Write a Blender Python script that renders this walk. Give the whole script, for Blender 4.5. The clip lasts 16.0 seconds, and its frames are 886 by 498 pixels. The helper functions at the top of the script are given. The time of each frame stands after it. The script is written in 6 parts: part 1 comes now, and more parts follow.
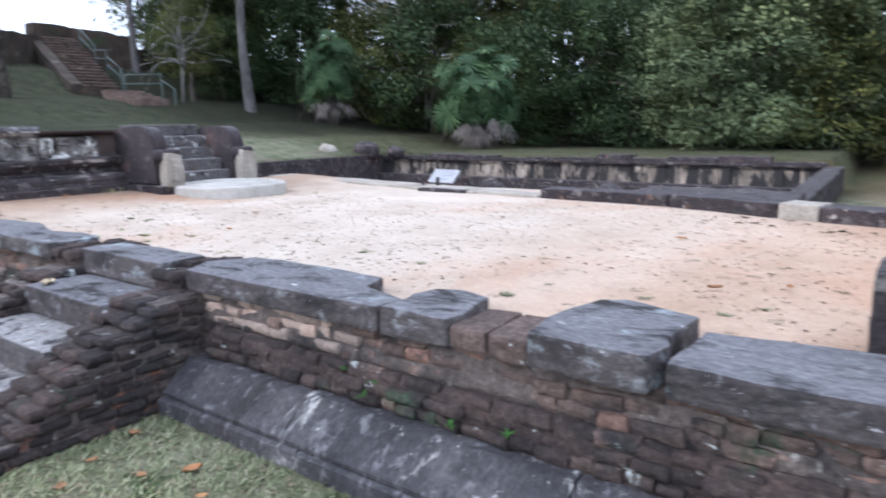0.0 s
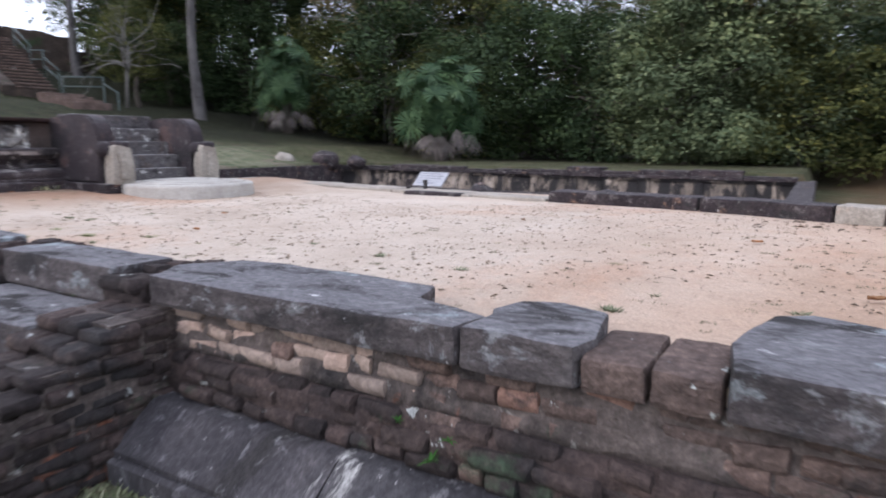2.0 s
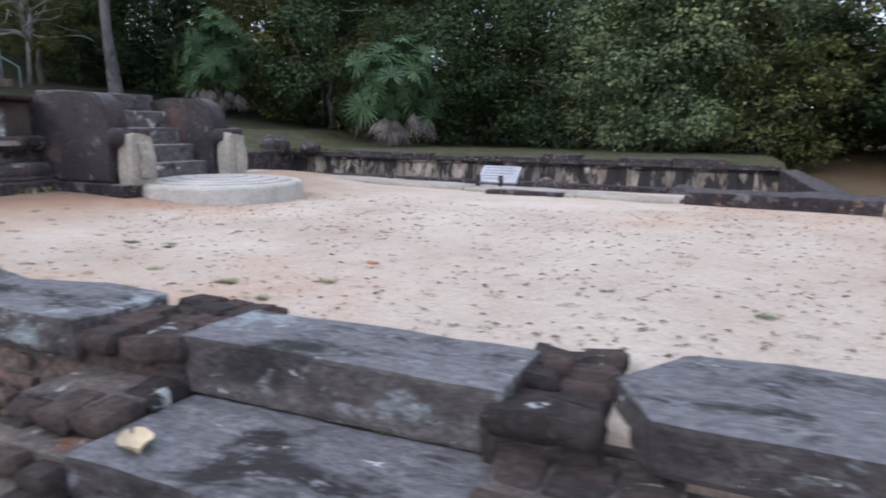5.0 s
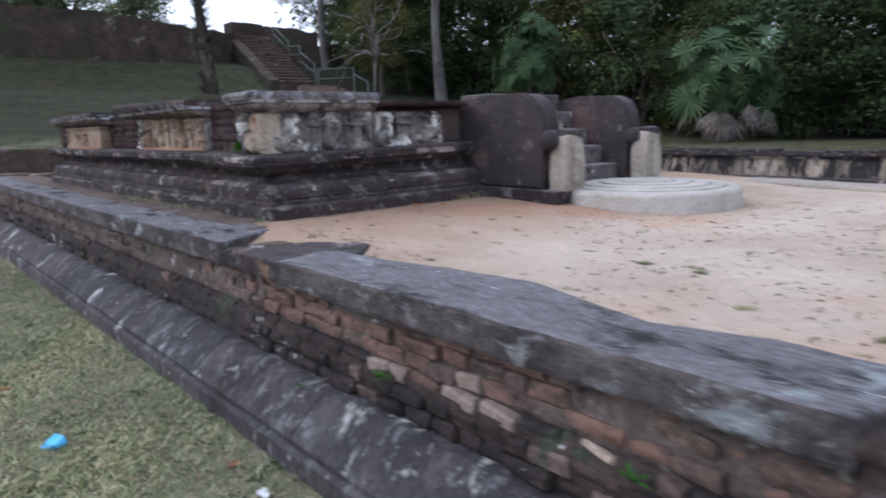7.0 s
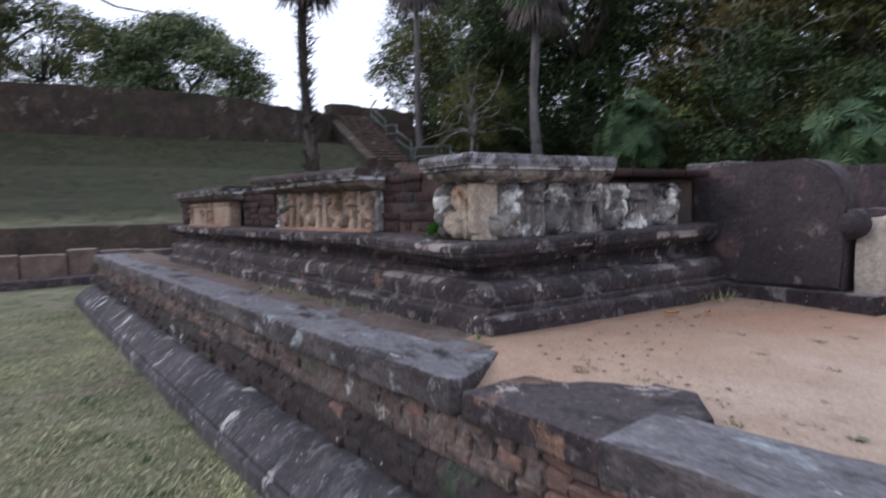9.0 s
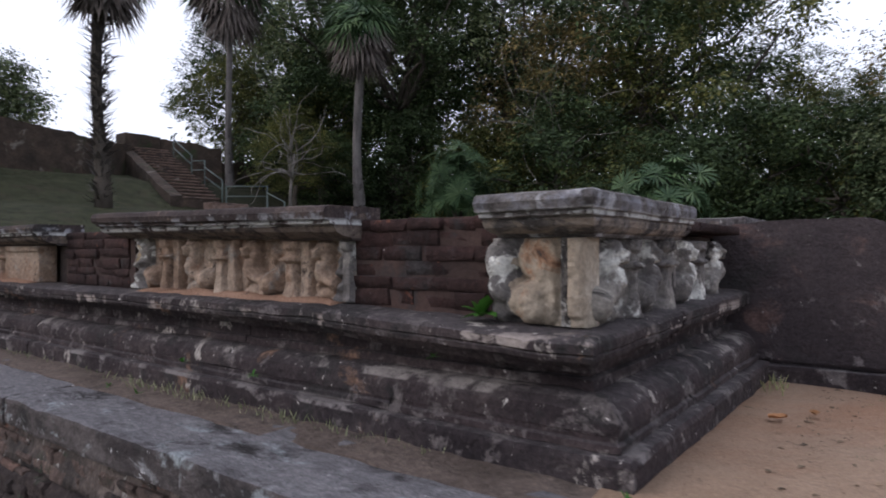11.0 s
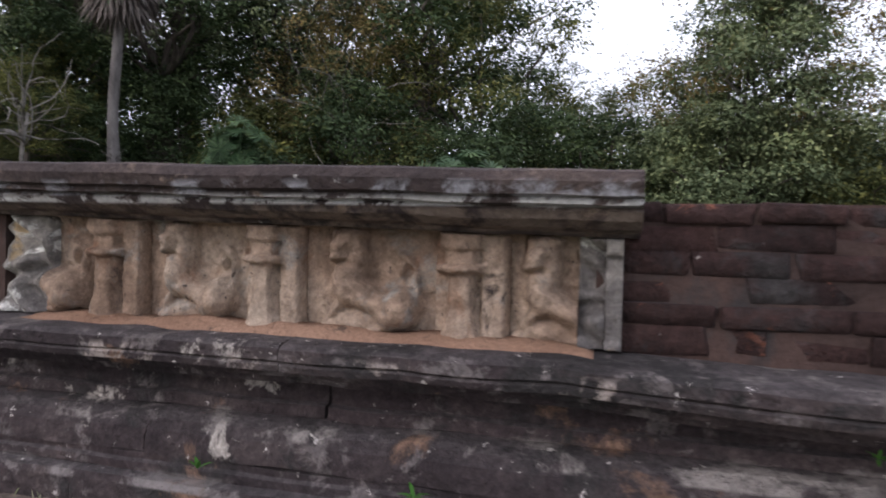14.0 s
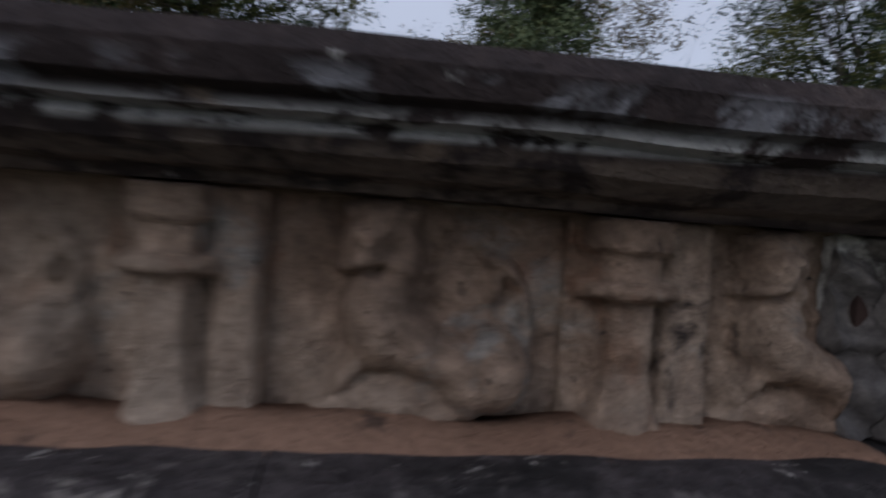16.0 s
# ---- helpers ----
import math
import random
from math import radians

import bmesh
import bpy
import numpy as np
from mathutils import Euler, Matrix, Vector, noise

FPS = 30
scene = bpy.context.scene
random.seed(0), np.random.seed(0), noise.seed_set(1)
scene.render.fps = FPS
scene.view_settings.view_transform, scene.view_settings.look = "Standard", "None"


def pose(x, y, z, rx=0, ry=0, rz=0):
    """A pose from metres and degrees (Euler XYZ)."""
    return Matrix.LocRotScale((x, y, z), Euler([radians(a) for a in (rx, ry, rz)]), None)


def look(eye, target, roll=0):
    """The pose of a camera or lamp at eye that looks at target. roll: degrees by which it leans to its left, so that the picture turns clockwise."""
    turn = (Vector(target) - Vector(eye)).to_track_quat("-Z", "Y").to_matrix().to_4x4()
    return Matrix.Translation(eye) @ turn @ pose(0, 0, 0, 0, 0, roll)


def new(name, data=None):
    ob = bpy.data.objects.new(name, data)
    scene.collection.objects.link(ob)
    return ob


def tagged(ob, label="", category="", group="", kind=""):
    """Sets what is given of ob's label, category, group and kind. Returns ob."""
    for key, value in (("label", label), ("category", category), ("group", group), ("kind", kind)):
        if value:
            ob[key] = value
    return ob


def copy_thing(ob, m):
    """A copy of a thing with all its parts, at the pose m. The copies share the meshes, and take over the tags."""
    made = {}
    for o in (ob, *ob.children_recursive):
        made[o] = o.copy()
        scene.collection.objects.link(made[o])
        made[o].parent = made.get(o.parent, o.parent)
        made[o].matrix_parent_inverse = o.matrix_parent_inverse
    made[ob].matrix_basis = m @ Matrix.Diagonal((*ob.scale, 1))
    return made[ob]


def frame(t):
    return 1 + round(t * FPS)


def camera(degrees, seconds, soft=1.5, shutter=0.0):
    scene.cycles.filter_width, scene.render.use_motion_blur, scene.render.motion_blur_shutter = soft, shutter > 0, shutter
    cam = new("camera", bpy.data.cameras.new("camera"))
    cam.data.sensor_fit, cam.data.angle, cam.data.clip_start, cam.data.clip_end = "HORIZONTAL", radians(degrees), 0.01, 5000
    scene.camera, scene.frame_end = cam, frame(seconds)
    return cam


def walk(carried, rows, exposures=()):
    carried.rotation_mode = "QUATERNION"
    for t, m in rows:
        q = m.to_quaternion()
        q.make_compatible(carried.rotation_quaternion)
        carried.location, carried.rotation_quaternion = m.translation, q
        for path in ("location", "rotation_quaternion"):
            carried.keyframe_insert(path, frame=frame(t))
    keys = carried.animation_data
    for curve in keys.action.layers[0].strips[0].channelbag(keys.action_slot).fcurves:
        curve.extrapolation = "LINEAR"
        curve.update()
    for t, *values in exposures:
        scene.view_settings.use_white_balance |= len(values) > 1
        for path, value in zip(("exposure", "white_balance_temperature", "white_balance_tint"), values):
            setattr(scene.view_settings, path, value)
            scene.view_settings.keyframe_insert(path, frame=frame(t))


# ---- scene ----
cam = camera(69.9, 16.0, soft=1.8, shutter=0.5)
PATH = [
    (0, (-0.255, 0.705, 1.433), (-1.388, 2.309, 1.053), -0.9),
    (0.5, (-0.371, 0.722, 1.338), (-1.655, 2.222, 1.021), -0.9),
    (1, (-0.549, 0.851, 1.332), (-1.82, 2.359, 1.0), -0.8),
    (1.5, (-0.753, 0.979, 1.337), (-1.907, 2.573, 0.982), -0.4),
    (2, (-1.117, 1.143, 1.205), (-2.122, 2.84, 0.875), 0.2),
    (2.5, (-1.507, 1.375, 1.206), (-2.207, 3.212, 0.835), 1.0),
    (3, (-1.866, 1.535, 1.237), (-2.434, 3.414, 0.854), 1.4),
    (3.2, (-2.014, 1.525, 1.24), (-2.577, 3.408, 0.87), 1.6),
    (5.3, (-3.409, 1.377, 1.248), (-4.271, 3.141, 0.865), 0.1),
    (5.5, (-3.513, 1.344, 1.255), (-4.498, 3.042, 0.871), -0.1),
    (6, (-3.892, 1.368, 1.281), (-4.971, 3.004, 0.882), -0.4),
    (6.1, (-3.984, 1.381, 1.27), (-5.111, 2.991, 0.895), -0.0),
    (6.5, (-4.226, 1.357, 1.264), (-5.558, 2.799, 0.879), -1.4),
    (7, (-4.569, 1.328, 1.247), (-6.027, 2.644, 0.872), -1.7),
    (7.5, (-4.985, 1.385, 1.262), (-6.605, 2.497, 0.891), -2.4),
    (8, (-5.374, 1.353, 1.271), (-7.088, 2.321, 0.915), -2.6),
    (8.5, (-5.703, 1.393, 1.248), (-7.421, 2.37, 0.939), -2.3),
    (9, (-6.064, 1.439, 1.268), (-7.693, 2.592, 1.137), -1.4),
    (9.5, (-6.408, 1.421, 1.262), (-7.913, 2.738, 1.238), -0.9),
    (10, (-6.795, 1.497, 1.254), (-8.175, 2.945, 1.256), -0.3),
    (10.2, (-6.976, 1.549, 1.295), (-8.32, 3.03, 1.293), -0.3),
    (12.3, (-8.243, 1.543, 1.351), (-9.158, 3.322, 1.349), 0.7),
    (12.5, (-8.376, 1.575, 1.344), (-9.239, 3.379, 1.329), 0.9),
    (13, (-8.69, 1.711, 1.372), (-9.406, 3.578, 1.355), 1.2),
    (13.5, (-9.018, 1.782, 1.361), (-9.66, 3.676, 1.353), 1.3),
    (14, (-9.27, 1.89, 1.36), (-9.784, 3.823, 1.336), 1.4),
    (14.5, (-9.523, 2.008, 1.357), (-9.908, 3.97, 1.317), 1.5),
    (15, (-9.788, 2.173, 1.364), (-10.049, 4.155, 1.312), 1.8),
    (15.5, (-9.967, 2.334, 1.375), (-10.1, 4.328, 1.286), 1.8),
    (16, (-9.871, 2.586, 1.362), (-9.662, 4.574, 1.284), 3.3),
]
walk(cam, [(t, look(eye, target, roll)) for t, eye, target, roll in PATH],
     exposures=[(0.0, 0.94, 5330, 13), (0.5, 0.79, 5400, 14), (1.5, 0.56, 5680, 16), (2.5, 0.54, 5630, 18), (3.0, 0.49, 5630, 18), (5.5, 0.47, 5480, 14), (7.0, 0.34, 5490, 16), (8.5, 0.39, 5630, 18),
                (10.0, -0.20, 5730, 19), (12.4, 0.34, 6100, 17), (13.5, 0.5, 6040, 18), (14.5, 0.28, 6040, 19), (15.2, -0.12, 6000, 19), (15.6, -0.60, 5700, 18), (16.0, -1.08, 5580, 16)])

# ---------------- light ----------------
world = bpy.data.worlds.new("sky")
scene.world = world
world.use_nodes = True
_n, _l = world.node_tree.nodes, world.node_tree.links
SUN_ELEV, SUN_AZ = 28.0, 215.0          # low veiled sun behind the camera's left shoulder
sky = _n.new("ShaderNodeTexSky")
sky.sky_type, sky.sun_disc = "NISHITA", False
sky.sun_elevation, sky.sun_rotation = radians(SUN_ELEV), radians(SUN_AZ)
sky.dust_density, sky.air_density, sky.ozone_density = 4.0, 1.0, 1.0
veil = _n.new("ShaderNodeMix")           # thin high cloud whitens the whole sky
veil.data_type = "RGBA"
veil.inputs[0].default_value = 0.75
veil.inputs[7].default_value = (12.0, 12.2, 12.5, 1)
_l.new(sky.outputs[0], veil.inputs[6])
_l.new(veil.outputs[2], _n["Background"].inputs[0])
_n["Background"].inputs[1].default_value = 0.12

sun_data = bpy.data.lights.new("sun", "SUN")
sun_data.energy, sun_data.angle, sun_data.color = 0.9, radians(20), (1.0, 0.93, 0.82)
sun = new("sun", sun_data)
_a = radians(SUN_AZ)
sun.matrix_world = look((0, 0, 0), (-math.sin(_a) * math.cos(radians(SUN_ELEV)), -math.cos(_a) * math.cos(radians(SUN_ELEV)), -math.sin(radians(SUN_ELEV))))


# ---------------- materials ----------------
def ramp(nt, fac, stops):
    r = nt.nodes.new("ShaderNodeValToRGB")
    els = r.color_ramp.elements
    while len(els) < len(stops):
        els.new(0.5)
    for e, (p, c) in zip(els, stops):
        e.position, e.color = p, (*c, 1) if len(c) == 3 else c
    nt.links.new(fac, r.inputs[0])
    return r.outputs[0]


def noise_tex(nt, vec, scale, detail=6, rough=0.6, distort=0.0):
    n = nt.nodes.new("ShaderNodeTexNoise")
    n.inputs["Scale"].default_value, n.inputs["Detail"].default_value = scale, detail
    n.inputs["Roughness"].default_value, n.inputs["Distortion"].default_value = rough, distort
    nt.links.new(vec, n.inputs["Vector"])
    return n.outputs[0]


def mix(nt, fac, a, b, how="MIX"):
    m = nt.nodes.new("ShaderNodeMix")
    m.data_type, m.blend_type = "RGBA", how
    for sock, v in ((m.inputs[0], fac), (m.inputs[6], a), (m.inputs[7], b)):
        if isinstance(v, (int, float)):
            sock.default_value = v
        elif isinstance(v, tuple):
            sock.default_value = (*v, 1)
        else:
            nt.links.new(v, sock)
    return m.outputs[2]


def surface(name, base, patches=(), grain=60.0, bump=0.3, depth=0.01, rough=0.9, vary=0.0, spread=3.0, stretch=(1, 1, 1), top=None, island=False, mottle=0.0, edge=0.0, bands=()):
    """base: ramp stops over broad noise; patches: (colour, scale, threshold, softness) laid over it; vary: spread of value between pieces."""
    m = bpy.data.materials.new(name)
    m.use_nodes = True
    nt = m.node_tree
    geo = nt.nodes.new("ShaderNodeNewGeometry")
    mapping = nt.nodes.new("ShaderNodeMapping")
    mapping.inputs["Scale"].default_value = stretch
    nt.links.new(geo.outputs["Position"], mapping.inputs["Vector"])
    pos = mapping.outputs[0]
    broad = noise_tex(nt, pos, spread, 8, 0.65)
    fine = noise_tex(nt, pos, grain, 6, 0.7)
    col = ramp(nt, broad, base)
    if vary:
        if island:
            rnd = geo.outputs["Random Per Island"]
        else:
            rnd = nt.nodes.new("ShaderNodeObjectInfo").outputs["Random"]
        tone = ramp(nt, rnd, [(0.0, (1 - vary,) * 3), (0.5, (1.0, 0.97, 0.93)), (1.0, (1 + vary * 0.9, 1 + vary * 0.6, 1 + vary * 0.4))])
        col = mix(nt, 1.0, col, tone, "MULTIPLY")
    # faces that point up turn paler: dust and light from above put into colour
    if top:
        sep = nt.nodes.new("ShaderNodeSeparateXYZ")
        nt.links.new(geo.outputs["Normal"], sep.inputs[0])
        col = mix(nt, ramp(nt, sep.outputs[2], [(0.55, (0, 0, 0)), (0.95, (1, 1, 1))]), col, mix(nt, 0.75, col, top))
    for colour, scale, threshold, soft in patches:
        spot = noise_tex(nt, pos, scale, 9, 0.68, 0.4)
        col = mix(nt, ramp(nt, spot, [(threshold, (0, 0, 0)), (min(1.0, threshold + soft), (1, 1, 1))]), col, colour)
    if mottle:
        blot = noise_tex(nt, pos, 34.0, 10, 0.74, 0.3)
        col = mix(nt, mottle, col, ramp(nt, blot, [(0.34, (0.42, 0.4, 0.41)), (0.5, (0.95, 0.94, 0.94)), (0.66, (1.75, 1.72, 1.7))]), "MULTIPLY")
    for z0, z1, colour, scale, threshold, soft in bands:      # patches kept to one moulding: lichen, pale edges, tan low on the cornice
        sz = nt.nodes.new("ShaderNodeSeparateXYZ")
        nt.links.new(geo.outputs["Position"], sz.inputs[0])
        inside = nt.nodes.new("ShaderNodeMapRange")
        inside.inputs[1].default_value, inside.inputs[2].default_value = z0 - 0.004, z0 + 0.002
        nt.links.new(sz.outputs[2], inside.inputs[0])
        under = nt.nodes.new("ShaderNodeMapRange")
        under.inputs[1].default_value, under.inputs[2].default_value = z1 + 0.012, z1 - 0.004
        nt.links.new(sz.outputs[2], under.inputs[0])
        spot = noise_tex(nt, geo.outputs["Position"], scale, 9, 0.66, 0.3)
        spot = ramp(nt, spot, [(threshold, (0, 0, 0)), (threshold + soft, (1, 1, 1))])
        spot = mix(nt, 1.0, spot, inside.outputs[0], "MULTIPLY")
        spot = mix(nt, 1.0, spot, under.outputs[0], "MULTIPLY")
        col = mix(nt, spot, col, colour)
    if edge:
        rub = ramp(nt, geo.outputs["Pointiness"], [(0.505, (0, 0, 0)), (0.56, (1, 1, 1))])
        patchy = ramp(nt, noise_tex(nt, pos, 6.0, 6, 0.7), [(0.42, (0, 0, 0)), (0.58, (edge,) * 3)])
        col = mix(nt, mix(nt, 1.0, rub, patchy, "MULTIPLY"), col, (0.36, 0.355, 0.35))
    speck = ramp(nt, fine, [(0.3, (0.72, 0.72, 0.72)), (0.7, (1.25, 1.25, 1.25))])
    col = mix(nt, 0.8, col, speck, "MULTIPLY")
    b = nt.nodes.new("ShaderNodeBump")
    b.inputs["Strength"].default_value, b.inputs["Distance"].default_value = bump, depth
    nt.links.new(fine, b.inputs["Height"])
    b2 = nt.nodes.new("ShaderNodeBump")
    b2.inputs["Strength"].default_value, b2.inputs["Distance"].default_value = bump, depth * 3
    nt.links.new(noise_tex(nt, pos, grain / 5, 5, 0.6), b2.inputs["Height"])
    nt.links.new(b2.outputs[0], b.inputs["Normal"])
    p = nt.nodes["Principled BSDF"]
    nt.links.new(col, p.inputs["Base Color"])
    nt.links.new(b.outputs[0], p.inputs["Normal"])
    p.inputs["Roughness"].default_value = rough
    p.inputs["Specular IOR Level"].default_value = 0.25
    return m


def leafy(name, dark, light, rough=0.7, trans=0.2):
    m = bpy.data.materials.new(name)
    m.use_nodes = True
    nt = m.node_tree
    geo = nt.nodes.new("ShaderNodeNewGeometry")
    col = ramp(nt, geo.outputs["Random Per Island"], [(0.0, dark), (0.8, tuple(a * 0.62 + b * 0.38 for a, b in zip(dark, light))), (1.0, tuple(a * 0.3 + b * 0.7 for a, b in zip(dark, light)))])
    patch = noise_tex(nt, geo.outputs["Position"], 0.5, 4)
    col = mix(nt, 1.0, col, ramp(nt, patch, [(0.3, (0.5, 0.54, 0.52)), (0.5, (0.95, 0.95, 0.92)), (0.7, (1.5, 1.4, 1.15))]), "MULTIPLY")
    p = nt.nodes["Principled BSDF"]
    nt.links.new(col, p.inputs["Base Color"])
    p.inputs["Roughness"].default_value = rough
    p.inputs["Specular IOR Level"].default_value = 0.15
    t = nt.nodes.new("ShaderNodeBsdfTranslucent")
    nt.links.new(col, t.inputs[0])
    mx = nt.nodes.new("ShaderNodeMixShader")
    mx.inputs[0].default_value = trans
    nt.links.new(p.outputs[0], mx.inputs[1])
    nt.links.new(t.outputs[0], mx.inputs[2])
    nt.links.new(mx.outputs[0], nt.nodes["Material Output"].inputs[0])
    return m


LICHEN, WHITE, BLACK = (0.42, 0.44, 0.42), (0.62, 0.62, 0.58), (0.035, 0.032, 0.032)
# top: the bluish sheen on the slabs is put into the colour
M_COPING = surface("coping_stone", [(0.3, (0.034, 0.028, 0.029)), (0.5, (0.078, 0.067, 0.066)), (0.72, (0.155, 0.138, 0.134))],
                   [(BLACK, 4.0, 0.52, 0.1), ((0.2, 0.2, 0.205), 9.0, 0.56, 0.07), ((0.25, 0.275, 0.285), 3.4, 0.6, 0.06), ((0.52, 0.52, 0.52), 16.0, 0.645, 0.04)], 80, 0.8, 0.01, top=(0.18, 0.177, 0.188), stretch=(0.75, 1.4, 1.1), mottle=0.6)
M_CORNICE = surface("blackened_cornice_stone", [(0.3, (0.028, 0.022, 0.022)), (0.5, (0.055, 0.042, 0.04)), (0.72, (0.11, 0.084, 0.072))],
                    [(BLACK, 4.0, 0.54, 0.1), ((0.17, 0.13, 0.1), 9.0, 0.57, 0.08), ((0.45, 0.44, 0.42), 20.0, 0.66, 0.04)], 80, 0.8, 0.01, mottle=0.6,
                    bands=((1.385, 1.425, (0.17, 0.135, 0.11), 12.0, 0.44, 0.12), (1.449, 1.474, (0.26, 0.26, 0.28), 10.0, 0.49, 0.09), (1.434, 1.446, (0.5, 0.5, 0.49), 11.0, 0.46, 0.06)))
M_CORNICE_PALE = surface("lichen_bleached_cornice_stone", [(0.3, (0.05, 0.045, 0.045)), (0.5, (0.13, 0.118, 0.113)), (0.72, (0.25, 0.23, 0.215))],
                         [(BLACK, 5.0, 0.55, 0.08), ((0.34, 0.34, 0.35), 9.0, 0.56, 0.06)], 80, 0.8, 0.01, mottle=0.7,
                         bands=((1.385, 1.425, (0.29, 0.24, 0.2), 12.0, 0.44, 0.12), (1.449, 1.488, (0.22, 0.22, 0.25), 12.0, 0.46, 0.14), (1.434, 1.446, (0.5, 0.5, 0.49), 11.0, 0.44, 0.06)))
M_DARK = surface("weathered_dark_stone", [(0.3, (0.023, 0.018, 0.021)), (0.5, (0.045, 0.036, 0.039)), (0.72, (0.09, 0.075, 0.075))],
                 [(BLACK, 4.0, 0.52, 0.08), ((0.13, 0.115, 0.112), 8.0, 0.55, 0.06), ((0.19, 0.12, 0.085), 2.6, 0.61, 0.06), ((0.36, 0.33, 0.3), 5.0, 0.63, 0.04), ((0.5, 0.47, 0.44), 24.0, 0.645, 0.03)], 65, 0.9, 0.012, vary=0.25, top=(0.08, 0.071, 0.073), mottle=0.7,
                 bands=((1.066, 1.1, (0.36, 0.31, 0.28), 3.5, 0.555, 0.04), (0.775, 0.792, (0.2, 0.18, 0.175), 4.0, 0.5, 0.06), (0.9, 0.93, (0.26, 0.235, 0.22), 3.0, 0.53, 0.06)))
M_LATERITE = surface("dark_red_stone", [(0.3, (0.022, 0.013, 0.013)), (0.6, (0.042, 0.023, 0.021)), (0.8, (0.085, 0.041, 0.033))],
                     [(BLACK, 5.0, 0.57, 0.1), ((0.19, 0.075, 0.045), 8.0, 0.63, 0.06), ((0.3, 0.27, 0.25), 28.0, 0.69, 0.03)], 50, 0.9, 0.012, vary=0.22, mottle=0.7)
M_REDBED = surface("reddish_joint_mortar", [(0.3, (0.024, 0.017, 0.016)), (0.7, (0.08, 0.05, 0.042))], [(BLACK, 4.0, 0.56, 0.1)], 50, 0.6, 0.008)
M_BED = surface("pale_joint_mortar", [(0.3, (0.05, 0.042, 0.039)), (0.7, (0.17, 0.138, 0.122))], [(BLACK, 2.5, 0.52, 0.12), ((0.19, 0.085, 0.055), 2.6, 0.6, 0.06), ((0.32, 0.31, 0.29), 11.0, 0.61, 0.05), ((0.05, 0.068, 0.042), 3.2, 0.61, 0.08)], 45, 0.9, 0.014, mottle=0.7)
M_REDSAND = surface("reddish_drifted_earth", [(0.3, (0.2, 0.115, 0.075)), (0.7, (0.34, 0.21, 0.145))], [((0.12, 0.08, 0.06), 14.0, 0.58, 0.08)], 90, 0.8, 0.01)
M_BRICK = surface("old_brick", [(0.25, (0.06, 0.046, 0.042)), (0.5, (0.135, 0.1, 0.088)), (0.75, (0.26, 0.19, 0.16))],
                  [(BLACK, 2.2, 0.52, 0.14), (LICHEN, 14.0, 0.63, 0.04), ((0.05, 0.065, 0.042), 3.0, 0.6, 0.08)], 45, 0.9, 0.016, vary=0.32, mottle=0.75)
M_BRICK_PALE = surface("pale_fired_brick", [(0.3, (0.22, 0.165, 0.135)), (0.6, (0.36, 0.29, 0.25)), (0.8, (0.46, 0.4, 0.355))],
                       [(BLACK, 4.0, 0.58, 0.12)], 45, 0.7, 0.01, vary=0.35, mottle=0.5)
M_BRICK_DARK = surface("mossy_dark_brick", [(0.3, (0.03, 0.025, 0.026)), (0.6, (0.062, 0.048, 0.045)), (0.8, (0.125, 0.09, 0.077))],
                       [(BLACK, 2.0, 0.52, 0.12), (LICHEN, 8.0, 0.63, 0.04), ((0.05, 0.07, 0.045), 3.0, 0.6, 0.08)], 45, 0.9, 0.016, vary=0.4, mottle=0.75)
M_BRICK_RED = surface("red_fired_brick", [(0.3, (0.11, 0.07, 0.058)), (0.6, (0.21, 0.135, 0.108)), (0.8, (0.34, 0.235, 0.195))],
                      [(BLACK, 5.0, 0.55, 0.1)], 45, 0.8, 0.012, vary=0.3, mottle=0.6)
M_MORTAR = surface("earth_mortar", [(0.3, (0.05, 0.04, 0.036)), (0.7, (0.15, 0.115, 0.1))], [(BLACK, 2.0, 0.52, 0.15)], 40, 0.7, 0.012)
M_BASE = surface("sloping_base_stone", [(0.3, (0.034, 0.033, 0.038)), (0.55, (0.064, 0.062, 0.068)), (0.75, (0.125, 0.12, 0.125))],
                 [(BLACK, 2.5, 0.53, 0.12), ((0.15, 0.145, 0.15), 9.0, 0.56, 0.07), ((0.42, 0.41, 0.39), 4.0, 0.595, 0.06), ((0.5, 0.49, 0.47), 24.0, 0.65, 0.03)], 65, 0.8, 0.01, vary=0.2, stretch=(1.3, 0.9, 0.6), mottle=0.55)
M_CARVED = surface("plastered_carving", [(0.25, (0.15, 0.1, 0.07)), (0.5, (0.29, 0.21, 0.155)), (0.75, (0.42, 0.345, 0.275))],
                   [((0.24, 0.13, 0.08), 4.5, 0.55, 0.14), ((0.27, 0.25, 0.225), 6.5, 0.56, 0.1), ((0.05, 0.04, 0.037), 5.0, 0.6, 0.07), ((0.07, 0.055, 0.048), 38.0, 0.62, 0.06)], 80, 0.9, 0.008, mottle=0.5)
M_CARVED_GREY = surface("blackened_carving", [(0.25, (0.05, 0.044, 0.043)), (0.5, (0.14, 0.13, 0.125)), (0.75, (0.42, 0.39, 0.34))],
                        [(BLACK, 5.0, 0.55, 0.06), (WHITE, 5.5, 0.54, 0.05), ((0.45, 0.34, 0.2), 4.0, 0.62, 0.05)], 80, 0.8, 0.008, mottle=0.6)
M_CARVED_PALE = surface("pale_plastered_carving", [(0.25, (0.2, 0.15, 0.11)), (0.5, (0.36, 0.3, 0.23)), (0.75, (0.46, 0.42, 0.36))],
                        [((0.3, 0.16, 0.09), 7.0, 0.54, 0.08), ((0.06, 0.05, 0.046), 7.0, 0.6, 0.06)], 80, 0.8, 0.008, mottle=0.5)
